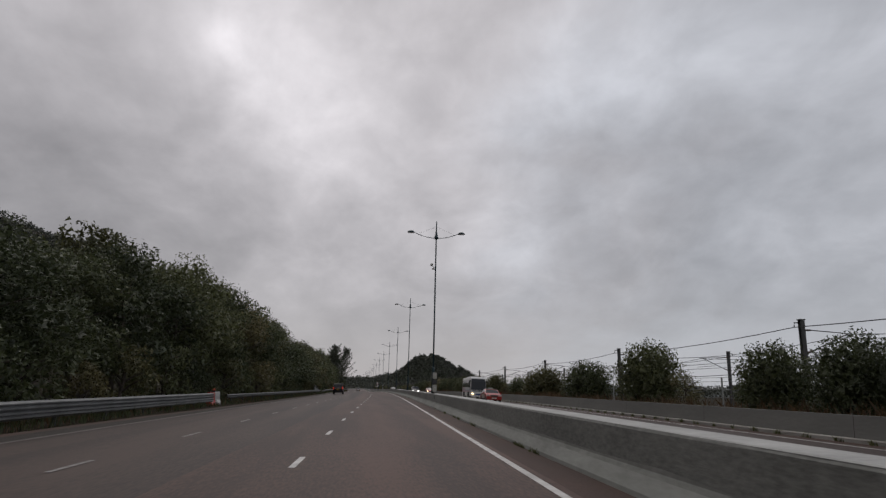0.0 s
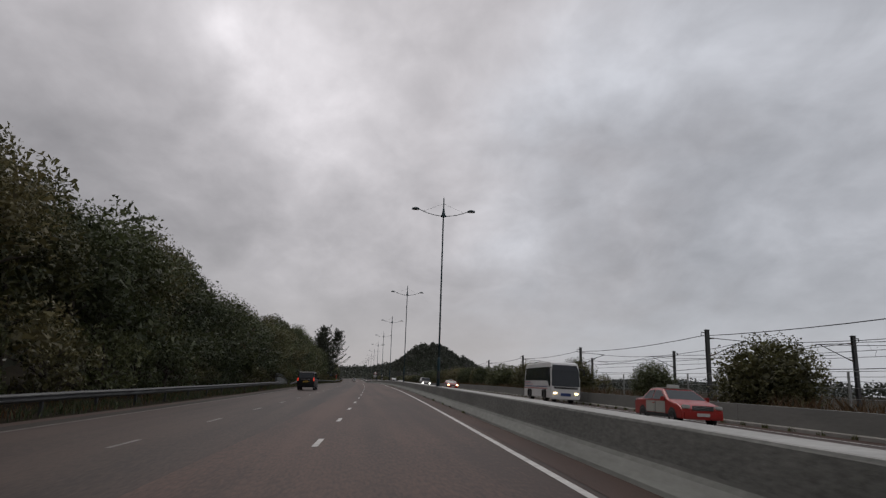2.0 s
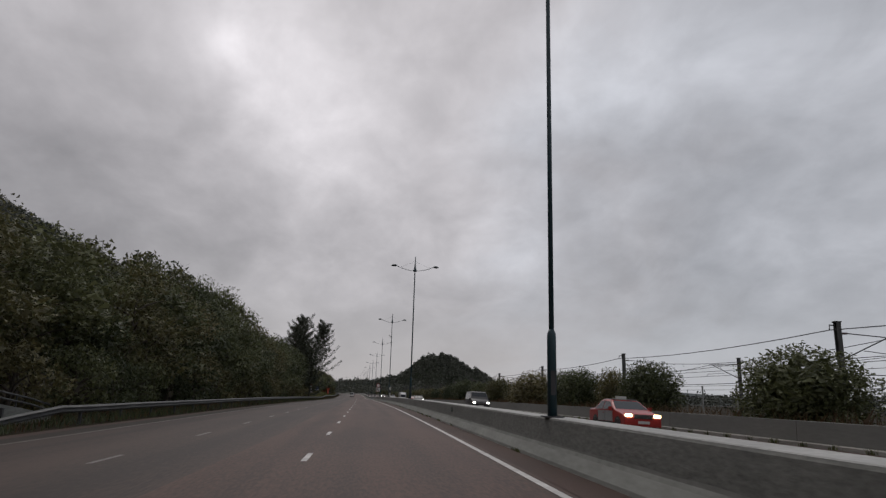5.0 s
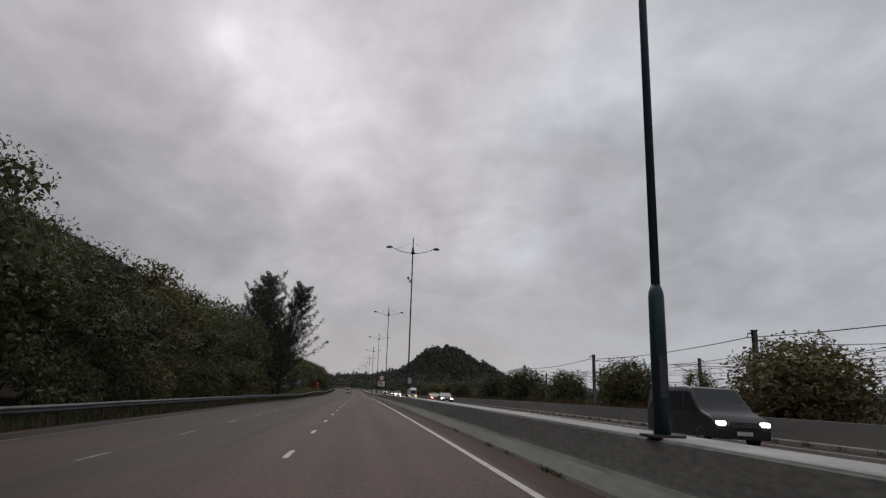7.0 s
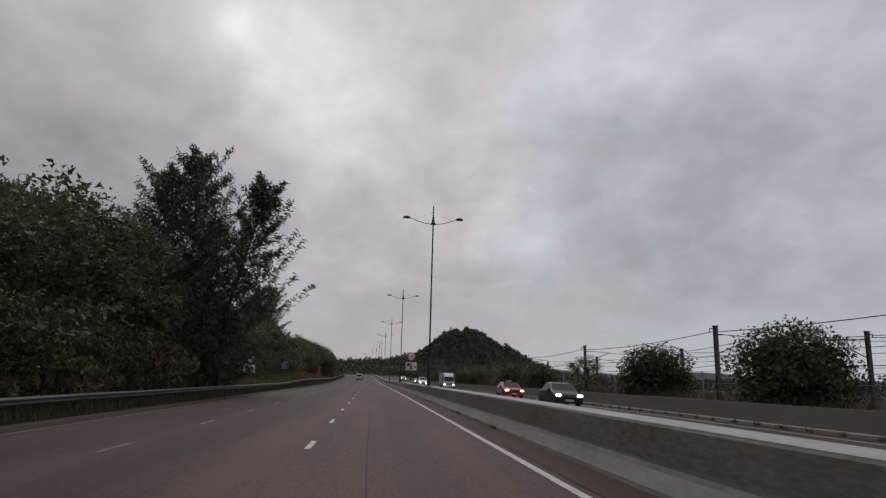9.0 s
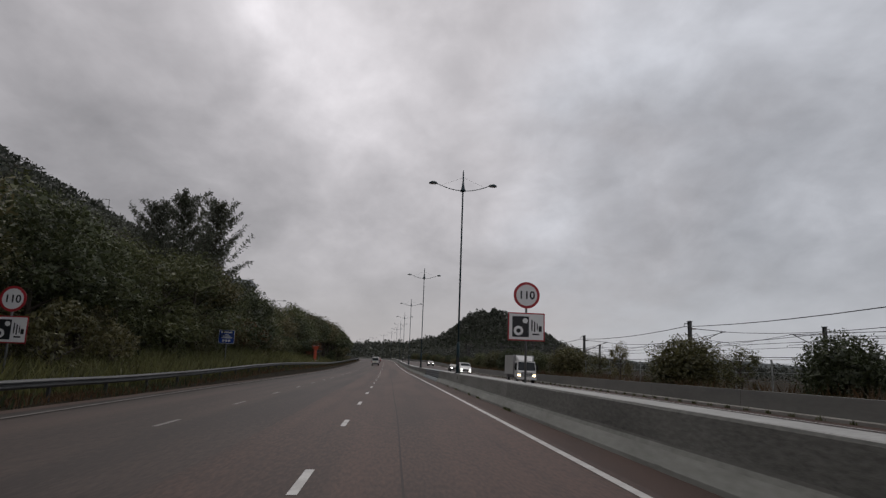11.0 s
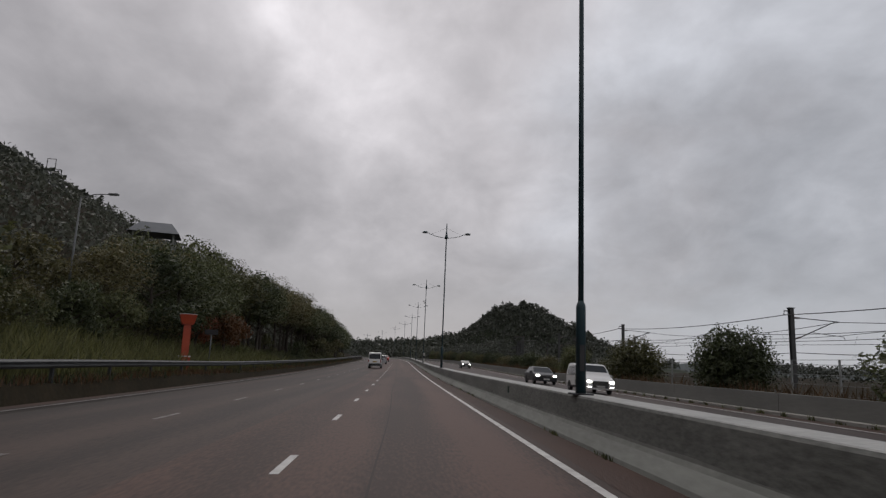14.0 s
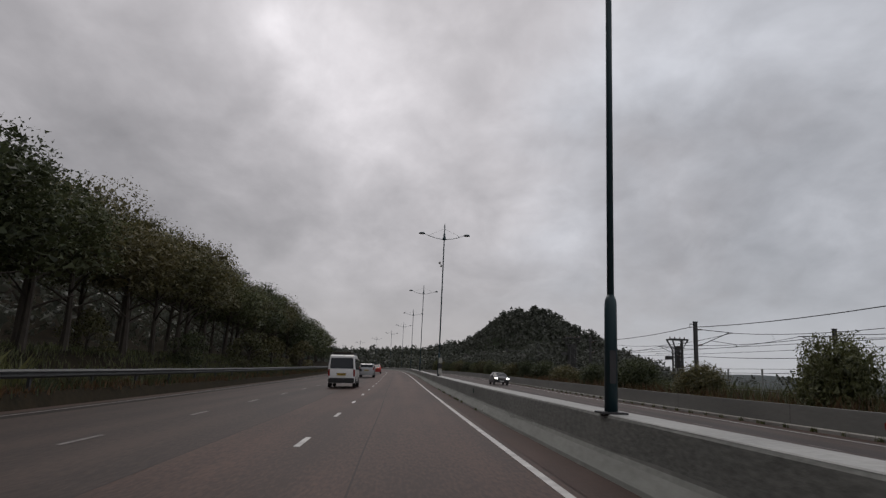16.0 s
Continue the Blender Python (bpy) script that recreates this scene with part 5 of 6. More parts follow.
BEAM_WARM = material("lit_warm_headlight", (0.7, 0.65, 0.55), 0.15, scale=5, scale2=40, emit=(1.0, 0.72, 0.35), power=6.0)
PLATE_Y = material("yellow_plate", (0.55, 0.36, 0.03), 0.5, scale=5, scale2=40)
PLATE_W = material("white_plate", (0.55, 0.55, 0.53), 0.5, scale=5, scale2=40)


def paint(name, colour, rough=0.32, metal=0.0, shine=0.4):
    return material(name, colour, rough, metal, colour2=tuple(c * 0.82 for c in colour), scale=0.8, scale2=12, coat=shine, gloss=0.3)


def wheel(parent, x, y, r, width=0.2):
    side = 1 if x > 0 else -1
    bm = bmesh.new()
    seg, prof = 22, [(r * 0.62, 0.0), (r * 0.93, 0.0), (r, 0.22), (r, 0.78), (r * 0.93, 1.0), (r * 0.62, 1.0)]
    rings = [[bm.verts.new((side * width * (0.5 - f), rr * math.cos(k * math.tau / seg), rr * math.sin(k * math.tau / seg))) for rr, f in prof] for k in range(seg)]
    for k in range(seg):
        q, t = rings[k], rings[(k + 1) % seg]
        for j in range(len(prof) - 1):
            bm.faces.new((q[j], q[j + 1], t[j + 1], t[j]))
    ob = part("wheel", bm, RUBBER, parent, smooth=True)
    ob.location = (x, y, r)
    bm = tube(bmesh.new(), [(side * width * 0.12, 0, 0), (side * width * 0.40, 0, 0), (side * width * 0.44, 0, 0)], [r * 0.64, r * 0.62, r * 0.2], 18)
    part("rim", bm, RIM, ob)
    return ob


def side_panel(poly, x_of, thick=0.012, lift=0.016):
    """A flat pane on one flank: poly of (y, z); x_of gives the flank's half width at z."""
    out = []
    for side in (-1, 1):
        bm = bmesh.new()
        a = [bm.verts.new((side * (x_of(z) + lift), y, z)) for y, z in poly]
        b = [bm.verts.new((side * (x_of(z) - thick), y, z)) for y, z in poly]
        bm.faces.new(a if side > 0 else a[::-1])
        bm.faces.new(b[::-1] if side > 0 else b)
        for k in range(len(poly)):
            j = (k + 1) % len(poly)
            bm.faces.new((a[k], b[k], b[j], a[j]))
        out.append(bm)
    return out


def end_panel(y0, z0, y1, z1, w0, w1, lift=0.006, thick=0.012):
    """A pane across the car between two points of its side outline."""
    d = Vector((0, y1 - y0, z1 - z0)).normalized()
    nrm = Vector((0, d.z, -d.y))
    bm = bmesh.new()
    pts = [Vector((-w0, y0, z0)), Vector((w0, y0, z0)), Vector((w1, y1, z1)), Vector((-w1, y1, z1))]
    a = [bm.verts.new(p + nrm * lift) for p in pts]
    b = [bm.verts.new(p - nrm * thick) for p in pts]
    bm.faces.new(a)
    bm.faces.new(b[::-1])
    for k in range(4):
        j = (k + 1) % 4
        bm.faces.new((a[k], b[k], b[j], a[j]))
    bmesh.ops.recalc_face_normals(bm, faces=bm.faces)
    return bm


def shell(outline, levels, x_of, bevel):
    """A closed body: the side outline cut at levels, drawn out to x_of(z) on both flanks."""
    flat = bmesh.new()
    flat.faces.new([flat.verts.new((0, y, z)) for y, z in outline])
    for z in levels:
        bmesh.ops.bisect_plane(flat, geom=flat.verts[:] + flat.edges[:] + flat.faces[:], plane_co=(0, 0, z), plane_no=(0, 0, 1))
    flat.verts.ensure_lookup_table()
    flat.verts.index_update()
    bm = bmesh.new()
    pair = [(bm.verts.new((-x_of(v.co.z), v.co.y, v.co.z)), bm.verts.new((x_of(v.co.z), v.co.y, v.co.z))) for v in flat.verts]
    rim = []
    for f in flat.faces:
        ids = [v.index for v in f.verts]
        bm.faces.new([pair[i][0] for i in ids])
        bm.faces.new([pair[i][1] for i in ids[::-1]])
    for e in flat.edges:
        if len(e.link_faces) == 1:
            i, j = e.verts[0].index, e.verts[1].index
            bm.faces.new((pair[i][0], pair[j][0], pair[j][1], pair[i][1]))
            rim += [(i, j)]
    flat.free()
    bmesh.ops.recalc_face_normals(bm, faces=bm.faces)
    edges = [bm.edges.get((pair[i][k], pair[j][k])) for i, j in rim for k in (0, 1)]
    bmesh.ops.bevel(bm, geom=[e for e in edges if e], offset=bevel, segments=4, affect="EDGES", profile=0.55)
    return bm


def car(m, label, mat, outline, belt_z, half, roof_in, panes, front, rear, wheels, r, lights, tail, plate=PLATE_Y, name="car", category="car", lower=None, mirrors=True):
    """outline: (y, z) clockwise from the rear bottom up over the roof to the front bottom (front at +y).
    half: half width at the belt; roof_in: how far the roof draws in; front, rear: glass as (y0, z0, y1, z1)."""
    body = thing(name, m, label, category)
    ztop = max(z for _, z in outline)

    def x_of(z):
        if z <= belt_z:
            return half - 0.035 * ((belt_z - z) / belt_z) ** 2
        return half - roof_in * ((z - belt_z) / (ztop - belt_z)) ** 1.25
    bm = shell(outline, [belt_z + (ztop - belt_z) * k for k in (0, 0.25, 0.5, 0.75, 0.92)], x_of, 0.075)
    shape = part("body", bm, mat, body, smooth=True)
    shape.data.set_sharp_from_angle(angle=radians(28))
    for poly in panes:
        for b in side_panel(poly, x_of):
            part("side_window", b, GLASS, body)
    part("windscreen", end_panel(*front, x_of(front[1]) - 0.07, x_of(front[3]) - 0.09), GLASS, body)
    if rear:
        part("rear_window", end_panel(*rear, x_of(rear[1]) - 0.09, x_of(rear[3]) - 0.11), GLASS, body)
    yf, yr = max(y for y, _ in outline), min(y for y, _ in outline)
    zb = min(z for _, z in outline)
    part("front_bumper", new_box(-half + 0.06, half - 0.06, yf - 0.12, yf + 0.035, zb + 0.02, zb + 0.30, bevel=0.04), lower or mat, body)
    part("rear_bumper", new_box(-half + 0.05, half - 0.05, yr - 0.045, yr + 0.12, zb + 0.02, zb + 0.32, bevel=0.04), lower or mat, body)
    part("grille", new_box(-half * 0.5, half * 0.5, yf - 0.02, yf + 0.02, zb + 0.34, zb + 0.52, bevel=0.01), TRIM, body)
    for z in (0.38, 0.43, 0.48):
        part("grille_bar", new_box(-half * 0.49, half * 0.49, yf + 0.018, yf + 0.028, zb + z - 0.008, zb + z + 0.008), CHROME, body)
    part("front_plate", new_box(-0.26, 0.26, yf + 0.036, yf + 0.05, zb + 0.12, zb + 0.24), PLATE_W, body, "pale number plate")
    ys, zs = plate_at(outline, yr)
    part("rear_plate", new_box(-0.26, 0.26, yr - 0.062, yr - 0.046, zs, zs + 0.12), plate, body, "yellow number plate")
    for k in range(5):
        part("plate_bar", new_box(-0.2 + 0.09 * k, -0.15 + 0.09 * k, yr - 0.066, yr - 0.062, zs + 0.03, zs + 0.09), TRIM, body)
    for side in (-1, 1):
        x = side * (half - 0.2)
        part("headlight", new_box(x - 0.15, x + 0.15, yf - 0.16, yf + 0.022, zb + 0.40, zb + 0.54, bevel=0.03), lights, body, "lit headlight" if lights in (BEAM, BEAM_WARM) else "headlight")
        z0, z1 = tail[:2]
        xt = side * (half - 0.075)
        part("tail_light", new_box(xt - 0.055, xt + 0.055, yr - 0.025, yr + 0.12, z0, z1, bevel=0.02), tail[2], body, "red tail light")
        if mirrors:
            ym = front[1 - 1] - 0.25
            part("mirror", new_box(side * (half + 0.02) - 0.02, side * (half + 0.16) + 0.02, ym - 0.06, ym + 0.06, belt_z - 0.02, belt_z + 0.16, bevel=0.03), mat if lower is None else TRIM, body)
        for y in wheels:
            arch = [(y + (r + 0.07) * math.cos(a), r + (r + 0.07) * math.sin(a)) for a in [math.pi * k / 10 for k in range(11)]]
            bmw = bmesh.new()
            xs = side * (half - 0.012)
            rim_v = [bmw.verts.new((xs + side * 0.018, yy, max(zb, zz))) for yy, zz in arch]
            in_v = [bmw.verts.new((xs - side * 0.2, yy, max(zb, zz))) for yy, zz in arch]
            bmw.faces.new(rim_v if side > 0 else rim_v[::-1])
            for k in range(10):
                bmw.faces.new((rim_v[k], in_v[k], in_v[k + 1], rim_v[k + 1]))
            part("wheel_arch", bmw, TRIM, body)
            wheel(body, side * (half - 0.085), y, r)
        part("sill", new_box(side * half - 0.05, side * half + 0.012, wheels[0] + r + 0.1, wheels[1] - r - 0.1, zb, zb + 0.14, bevel=0.02), lower or TRIM, body)
        part("door_seam", new_box(side * x_of(0.7) - 0.006, side * x_of(0.7) + 0.006, -0.1, -0.085, zb + 0.12, belt_z), TRIM, body)
        part("door_handle", new_box(side * half - 0.01, side * half + 0.03, -0.35, -0.17, belt_z - 0.14, belt_z - 0.10, bevel=0.008), mat, body)
    return body


def plate_at(outline, yr):
    return yr, min(z for _, z in outline) + 0.48


def mpv(m, label, mat, h=1.84, L=4.68, half=0.86, lights=LENS, tail=TAIL, lower=None, name="car", category="car"):
    a, b = -L / 2, L / 2
    out = [(a, 0.28), (a - 0.01, 0.95), (a + 0.02, 1.15), (a + 0.11, h - 0.10), (a + 0.26, h - 0.015), (0.2, h), (0.75, h - 0.06), (1.55, 1.12), (b - 0.25, 0.92), (b - 0.03, 0.72), (b, 0.28)]
    panes = [[(a + 0.35, 1.08), (a + 0.42, h - 0.2), (-0.95, h - 0.17), (-0.95, 1.08)], [(-0.87, 1.08), (-0.87, h - 0.17), (0.28, h - 0.17), (0.28, 1.08)], [(0.36, 1.08), (0.36, h - 0.17), (0.72, h - 0.2), (1.32, 1.08)]]
    return car(m, label, mat, out, 1.02, half, 0.13, panes, (1.5, 1.15, 0.8, h - 0.1), (a + 0.105, h - 0.13, a + 0.025, 1.15), (a + 0.85, b - 0.9), 0.32, lights, (0.86, 1.18, tail), lower=lower, name=name, category=category)


def sedan(m, label, mat, h=1.45, L=4.6, half=0.86, lights=BEAM, tail=TAIL_OFF, lower=None):
    a, b = -L / 2, L / 2
    out = [(a, 0.28), (a - 0.01, 0.78), (a + 0.1, 0.95), (a + 0.75, 1.0), (a + 1.35, h - 0.05), (-0.3, h), (0.25, h - 0.05), (1.1, 0.98), (b - 0.3, 0.82), (b - 0.03, 0.66), (b, 0.28)]
    panes = [[(a + 0.95, 0.97), (a + 1.40, h - 0.13), (-0.42, h - 0.1), (-0.42, 0.97)], [(-0.34, 0.97), (-0.34, h - 0.1), (0.2, h - 0.13), (0.92, 0.97)]]
    return car(m, label, mat, out, 0.93, half, 0.2, panes, (1.05, 1.0, 0.3, h - 0.08), (a + 1.3, h - 0.08, a + 0.8, 1.03), (a + 0.9, b - 0.85), 0.31, lights, (0.68, 0.86, tail), lower=lower)


BLACK_PAINT = paint("black_car_paint", (0.006, 0.006, 0.007), 0.45, 0.0, 0.03)
BLACK_PAINT.node_tree.nodes["Principled BSDF"].inputs["Specular IOR Level"].default_value = 0.22
WHITE_PAINT = paint("white_car_paint", (0.74, 0.74, 0.73))
SILVER = paint("silver_car_paint", (0.38, 0.39, 0.40), 0.3, 0.4)
TAXI_RED = paint("taxi_red_paint", (0.36, 0.03, 0.025))
NAVY = paint("dark_navy_paint", (0.018, 0.022, 0.030), 0.35, 0.0, 0.2)
GREY_PAINT = paint("dark_grey_paint", (0.035, 0.035, 0.038), 0.35, 0.2, 0.2)


def placed(s, u, rz=0):
    """On the road, leaning with its crossfall."""
    return stand(s, u, fall(u) + 0.004, rz) @ pose(0, 0, 0, 0, math.degrees(-math.atan(FALL)) * (1 if u < 0 else -1) * (1 if rz == 0 else -1), 0)


van = mpv(placed(116.4, -6.75), "black people carrier with lit red tail lights on the road", BLACK_PAINT, h=1.77, half=0.82, L=4.2, name="people_carrier", category="car")
part("chrome_strip", new_box(-0.36, 0.36, -2.16, -2.135, 0.98, 1.03, bevel=0.008), CHROME, van, "chrome tailgate strip")
part("rear_wiper", tube(bmesh.new(), [(0, -2.30, 1.22), (0.36, -2.27, 1.30)], 0.012, 5), TRIM, van)


def minibus(m, label, rack):
    a, b, h = -2.35, 2.35, 2.06
    out = [(a, 0.30), (a - 0.01, 1.0), (a + 0.03, 1.15), (a + 0.11, h - 0.1), (a + 0.25, h), (1.0, h), (1.35, h - 0.08), (2.0, 1.15), (b - 0.1, 0.95), (b, 0.7), (b, 0.30)]
    panes = [[(a + 0.3, 1.15), (a + 0.32, h - 0.25), (-0.7, h - 0.25), (-0.7, 1.15)], [(-0.62, 1.15), (-0.62, h - 0.25), (0.5, h - 0.25), (0.5, 1.15)], [(0.58, 1.15), (0.58, h - 0.25), (1.2, h - 0.28), (1.7, 1.15)]]
    bus = car(m, label, WHITE_PAINT, out, 1.08, 0.85, 0.10, panes, (1.95, 1.2, 1.4, h - 0.14), (a + 0.088, h - 0.2, a + 0.028, 1.2), (-1.5, 1.5), 0.32, LENS, (0.72, 1.15, TAIL_OFF), lower=TRIM, name="light_van", category="van")
    part("rear_handle", new_box(-0.3, 0.3, a - 0.03, a - 0.005, 0.86, 0.92, bevel=0.01), TRIM, bus)
    if rack:
        for y in (-1.8, -0.6, 0.6):
            part("rack_bar", new_box(-0.72, 0.72, y - 0.03, y + 0.03, h + 0.06, h + 0.10, bevel=0.01), TRIM, bus)
        for x in (-0.72, 0.72):
            part("rack_rail", new_box(x - 0.025, x + 0.025, -2.1, 0.8, h + 0.0, h + 0.14, bevel=0.01), TRIM, bus)
        part("rack_load", new_box(-0.6, 0.55, -1.95, 0.4, h + 0.10, h + 0.17, bevel=0.02), BARK, bus, "brown timber load")
    return bus


minibus(placed(421.5, -3.05), "white light van with a dark roof rack on the road", True)
mpv(placed(456, -3.1), "silver estate car driving ahead on the road", SILVER, h=1.6, L=4.5, tail=TAIL_OFF)
red_taxi = sedan(placed(488, -3.0), "red saloon car driving ahead on the road", TAXI_RED, lights=LENS, tail=TAIL)


def taxi_trim(ob, roof):
    """Roof light, pale roof and pale doors of a taxi."""
    part("roof_light", new_box(-0.25, 0.25, -0.35, -0.17, 1.45, 1.60, bevel=0.02), LENS, ob, "pale roof light box")
    part("roof_panel", new_box(-0.62, 0.62, -0.95, 0.22, 1.425, 1.462, bevel=0.012), roof, ob, "pale roof panel")
    for side in (-1, 1):
        for y0, y1 in ((-1.02, -0.12), (-0.07, 0.84)):
            x0, x1 = sorted((side * 0.845, side * 0.868))
            part("door", new_box(x0, x1, y0, y1, 0.44, 0.90, bevel=0.008), roof, ob, "pale grey-white door")


taxi = sedan(placed(77.6, 12.4, 180), "red taxi with pale doors and roof", TAXI_RED, lights=LENS)
taxi_trim(taxi, CABINET)
t2 = sedan(placed(151, 12.0, 180), "red saloon taxi with lit headlights and roof light", TAXI_RED, lights=BEAM_WARM)
taxi_trim(t2, SILVER)
t3 = sedan(placed(276, 12.3, 180), "red saloon taxi with lit headlights and roof light", TAXI_RED, lights=BEAM_WARM)
taxi_trim(t3, SILVER)
sedan(placed(258.0, 11.7, 180), "dark navy hatchback with lit headlights on the far carriageway", NAVY, h=1.5, L=4.2)
mpv(placed(191.0, 12.0, 180), "dark grey van with lit headlights on the far carriageway", GREY_PAINT, h=1.9, L=4.9, half=0.94, lights=BEAM, tail=TAIL_OFF, name="dark_van", category="van")
carrier = mpv(placed(375.9, 12.7, 180), "white people carrier with a tall chrome grille and lit headlights", WHITE_PAINT, h=1.86, L=4.9, half=0.92, lights=BEAM, tail=TAIL_OFF)
part("lower_grille", new_box(-0.52, 0.52, 2.40, 2.492, 0.36, 0.74, bevel=0.02), TRIM, carrier, "dark slatted grille")
for k in range(6):
    part("grille_bar", new_box(-0.50, 0.50, 2.488, 2.502, 0.40 + 0.06 * k, 0.414 + 0.06 * k), CHROME, carrier)
for side in (-1, 1):
    part("fog_light", new_box(side * 0.72 - 0.13, side * 0.72 + 0.13, 2.46, 2.50, 0.40, 0.45, bevel=0.012), BEAM, carrier, "lit fog light")
sedan(placed(390.0, 12.5, 180), "dark grey saloon car with lit headlights on the far carriageway", GREY_PAINT, h=1.48, L=5.0, half=0.93)
sedan(placed(455, 12.5, 180), "dark saloon car with lit headlights on the far carriageway", GREY_PAINT)


def box_truck(m):
    t = thing("box_truck", m, "white box truck with lit headlights on the far carriageway", "truck")
    part("chassis", new_box(-0.45, 0.45, -3.3, 2.9, 0.45, 0.72, bevel=0.02), TRIM, t)
    bx = part("cargo_box", new_box(-1.06, 1.06, -3.5, 1.15, 0.82, 2.76, bevel=0.02), BOX_GREY, t, "pale grey cargo box")
    for y in (-3.48, 1.13):
        part("box_edge", new_box(-1.075, 1.075, y - 0.03, y + 0.03, 0.80, 2.78, bevel=0.008), CHROME_DULL, bx)
    outline = [(1.28, 0.55), (1.28, 2.12), (1.55, 2.2), (2.56, 2.16), (2.82, 1.22), (2.88, 1.1), (2.9, 0.45)]
    bm = bmesh.new()
    lf = [bm.verts.new((-0.95 + (0.06 if z > 1.6 else 0), y, z)) for y, z in outline]
    rt = [bm.verts.new((0.95 - (0.06 if z > 1.6 else 0), y, z)) for y, z in outline]
    for k in range(7):
        j = (k + 1) % 7
        bm.faces.new((lf[k], lf[j], rt[j], rt[k]))
    bm.faces.new(lf[::-1])
    bm.faces.new(rt)
    bmesh.ops.recalc_face_normals(bm, faces=bm.faces)
    bmesh.ops.bevel(bm, geom=bm.edges[:], offset=0.05, segments=3, affect="EDGES")
    part("cab", bm, WHITE_PAINT, t)
    bm = bmesh.new()
    q = [bm.verts.new(c) for c in ((-0.8, 1.3, 2.2), (0.8, 1.3, 2.2), (0.7, 2.15, 2.2), (-0.7, 2.15, 2.2), (-0.9, 1.25, 2.72), (0.9, 1.25, 2.72), (0.85, 1.45, 2.70), (-0.85, 1.45, 2.70))]
    for f in ((0, 1, 5, 4), (1, 2, 6, 5), (2, 3, 7, 6), (3, 0, 4, 7), (4, 5, 6, 7), (3, 2, 1, 0)):
        bm.faces.new([q[k] for k in f])
    bmesh.ops.recalc_face_normals(bm, faces=bm.faces)
    bmesh.ops.bevel(bm, geom=bm.edges[:], offset=0.04, segments=2, affect="EDGES")
    part("air_deflector", bm, WHITE_PAINT, t)
    part("windscreen", end_panel(2.815, 1.27, 2.588, 2.08, 0.88, 0.82), GLASS, t)
    for b in side_panel([(1.6, 1.25), (1.6, 2.0), (2.3, 2.0), (2.55, 1.25)], lambda z: 0.955 - (0.04 if z > 1.6 else 0)):
        part("side_window", b, GLASS, t)
    part("bumper", new_box(-0.98, 0.98, 2.80, 3.0, 0.38, 0.66, bevel=0.03), WHITE_PAINT, t)
    for z in (0.80, 0.92, 1.04):
        part("grille_bar", new_box(-0.55, 0.55, 2.87, 2.92, z - 0.03, z + 0.03, bevel=0.01), TRIM, t)
    for side in (-1, 1):
        part("headlight", new_box(side * 0.76 - 0.15, side * 0.76 + 0.15, 2.8, 2.925, 0.70, 0.88, bevel=0.02), BEAM_WARM, t, "lit headlight")
        part("mirror", new_box(side * 1.12 - 0.06, side * 1.12 + 0.06, 2.45, 2.55, 1.4, 1.85, bevel=0.02), TRIM, t)
        for y in (-2.3, 2.05):
            wheel(t, side * 0.82, y, 0.40, 0.24)
        part("side_guard", new_box(side * 0.98 - 0.02, side * 0.98 + 0.02, -1.6, 1.3, 0.5, 0.75, bevel=0.01), TRIM, t)
    return t


BOX_GREY = material("cargo_box_paint", (0.42, 0.43, 0.41), 0.5, colour2=(0.33, 0.34, 0.33), scale=0.8, scale2=10)
CHROME_DULL = material("dull_aluminium", (0.4, 0.4, 0.4), 0.45, metal=0.6, scale=3, scale2=30)
box_truck(placed(332.2, 13.3, 180))


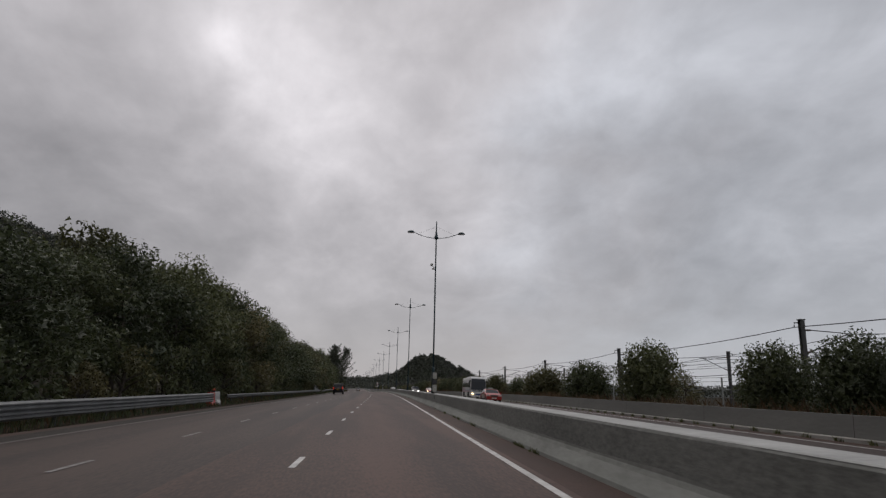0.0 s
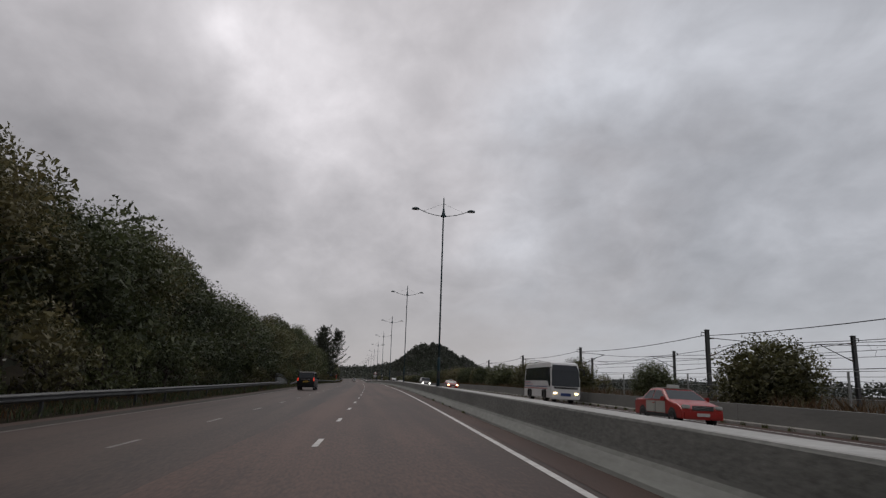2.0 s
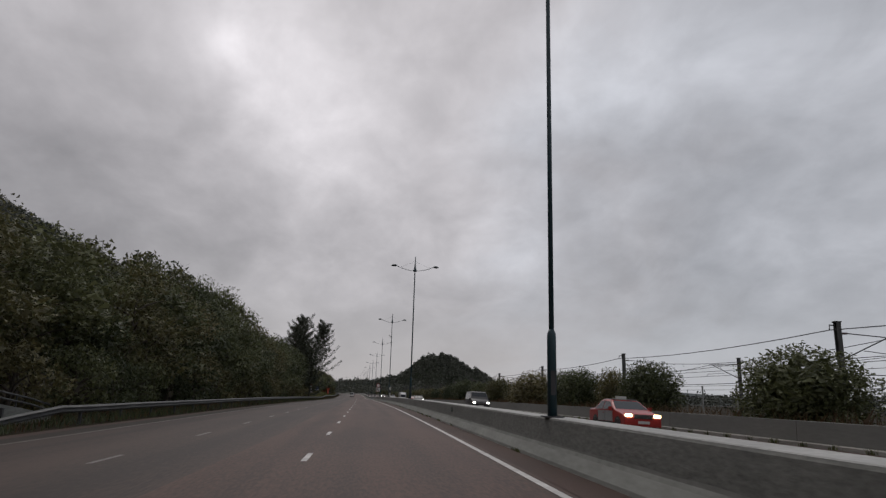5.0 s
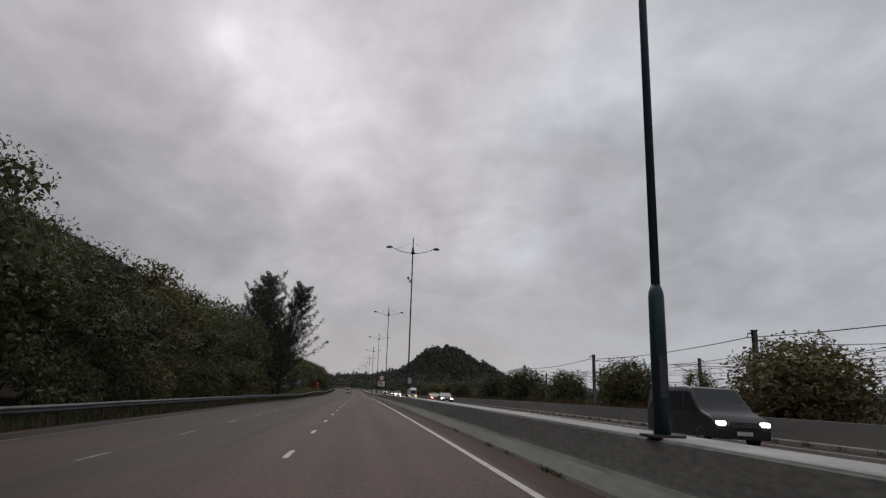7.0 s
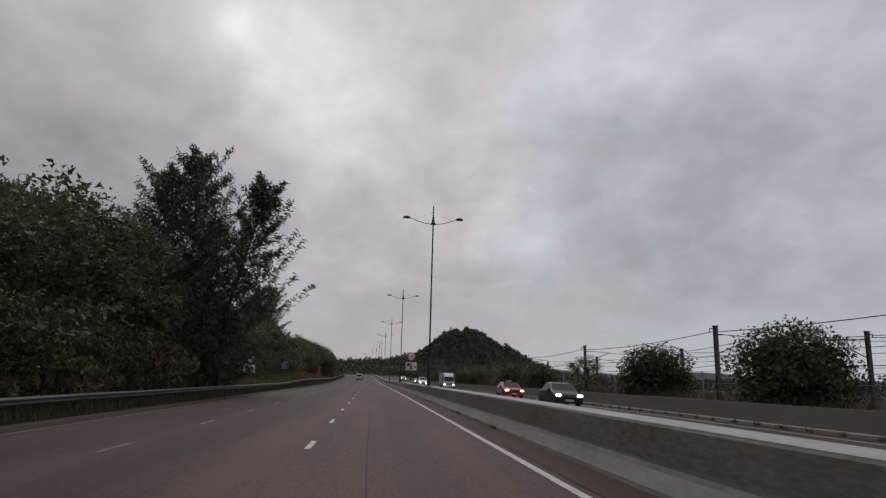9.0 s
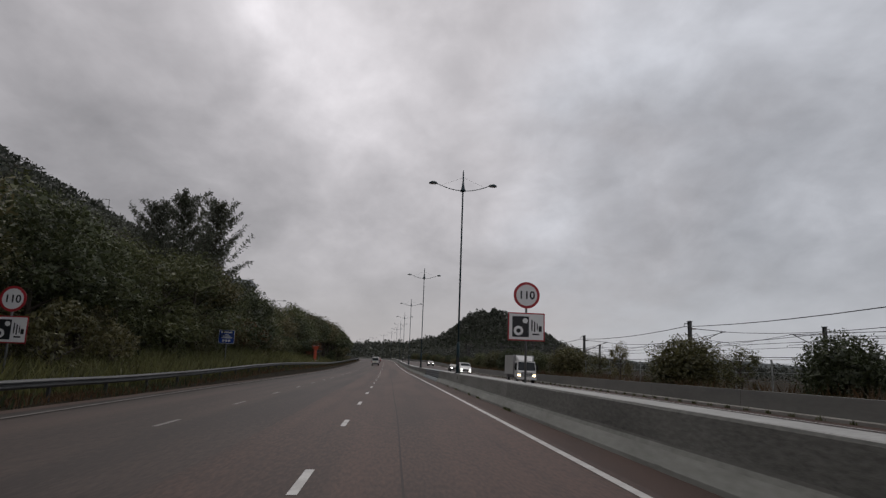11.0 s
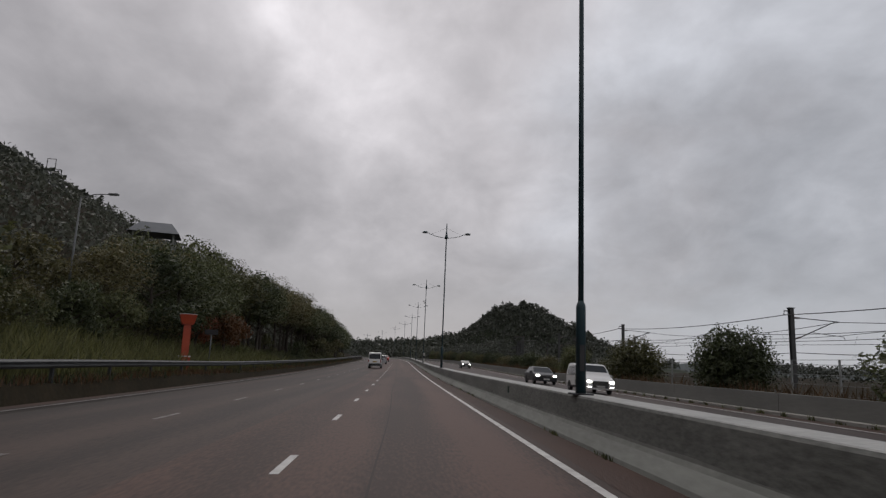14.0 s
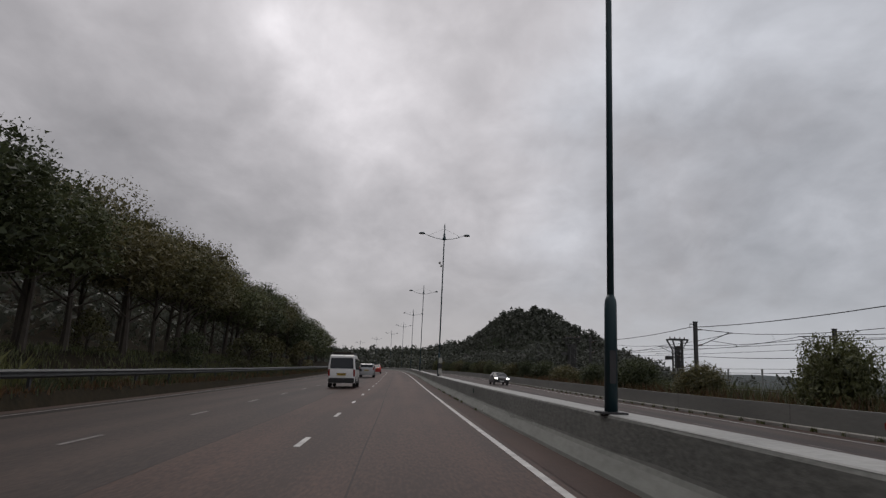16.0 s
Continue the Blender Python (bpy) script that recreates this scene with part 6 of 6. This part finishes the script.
def coach(m):
    c = thing("coach", m, "white coach with red and blue stripes and lit headlights", "bus")
    L, half, h = 9.0, 1.18, 3.15
    a, b = -L / 2, L / 2
    out = [(a, 0.35), (a - 0.02, 1.5), (a + 0.05, 2.9), (a + 0.3, h), (b - 1.2, h + 0.08), (b - 0.55, h - 0.05), (b - 0.22, 2.5), (b - 0.02, 1.25), (b, 0.7), (b - 0.05, 0.35)]
    x_of = lambda z: half - 0.07 * max(0.0, (z - 1.4) / 1.8) ** 1.5
    bm = shell(out, [1.0, 1.4, 1.7, 2.0, 2.4, 2.75], x_of, 0.08)
    part("body", bm, WHITE_PAINT, c)
    for k in range(5):
        y0 = a + 0.35 + k * 1.42
        for pb in side_panel([(y0, 1.72), (y0, 2.78), (y0 + 1.405, 2.78), (y0 + 1.405, 1.72)], x_of):
            part("side_window", pb, GLASS, c)
    for pb in side_panel([(a + 7.46, 1.72), (a + 7.46, 2.78), (a + 8.40, 2.76), (a + 8.78, 1.32), (a + 8.42, 1.22), (a + 8.05, 1.62)], x_of):
        part("side_window", pb, GLASS, c)
    part("windscreen", end_panel(b - 0.02, 1.30, b - 0.222, 2.5, 1.13, 1.10, lift=0.02), GLASS, c)
    part("upper_windscreen", end_panel(b - 0.222, 2.5, b - 0.52, 3.0, 1.10, 0.98, lift=0.02), GLASS, c)
    part("front_band", new_box(-1.0, 1.0, b - 0.06, b + 0.012, 1.06, 1.27, bevel=0.04), TRIM, c)
    part("grille", new_box(-0.42, 0.42, b - 0.04, b + 0.015, 0.55, 0.80, bevel=0.02), NAVY_STRIPE, c, "dark blue grille")
    part("front_bumper", new_box(-1.12, 1.12, b - 0.2, b + 0.03, 0.30, 0.52, bevel=0.05), WHITE_PAINT, c)
    for z0, z1, mat, ys, ye in ((1.20, 1.27, NAVY_STRIPE, a + 0.1, b - 1.1), (1.05, 1.11, RED, a + 0.1, b - 1.1), (1.48, 1.53, NAVY_STRIPE, a + 0.1, a + 2.6), (1.36, 1.41, RED, a + 0.1, a + 3.1), (1.60, 1.64, RED, a + 0.1, a + 2.0)):
        for pb in side_panel([(ys, z0), (ys, z1), (ye, z1), (ye, z0)], x_of, 0.004, 0.006):
            part("stripe", pb, mat, c)
    for side in (-1, 1):
        part("headlight", new_box(side * 0.86 - 0.17, side * 0.86 + 0.17, b - 0.1, b + 0.02, 0.66, 0.84, bevel=0.03), BEAM_WARM, c, "lit headlight")
        part("mirror", tube(bmesh.new(), [(side * 1.1, b - 0.3, 2.75), (side * 1.42, b + 0.15, 2.6), (side * 1.42, b + 0.15, 2.2)], [0.04, 0.05, 0.08], 8), TRIM, c)
        for y in (a + 2.2, b - 2.0):
            wheel(c, side * 1.02, y, 0.46, 0.28)
            part("wheel_arch", new_box(side * 1.175 - 0.015, side * 1.175 + 0.012, y - 0.58, y + 0.58, 0.35, 1.0, bevel=0.1), TRIM, c)
    part("roof_unit", new_box(-0.8, 0.8, -1.8, 0.6, h + 0.0, h + 0.2, bevel=0.08), WHITE_PAINT, c)
    return c


NAVY_STRIPE = material("blue_stripe", (0.03, 0.06, 0.20), 0.4, scale=3, scale2=30)
coach(placed(105.4, 14.6, 180))
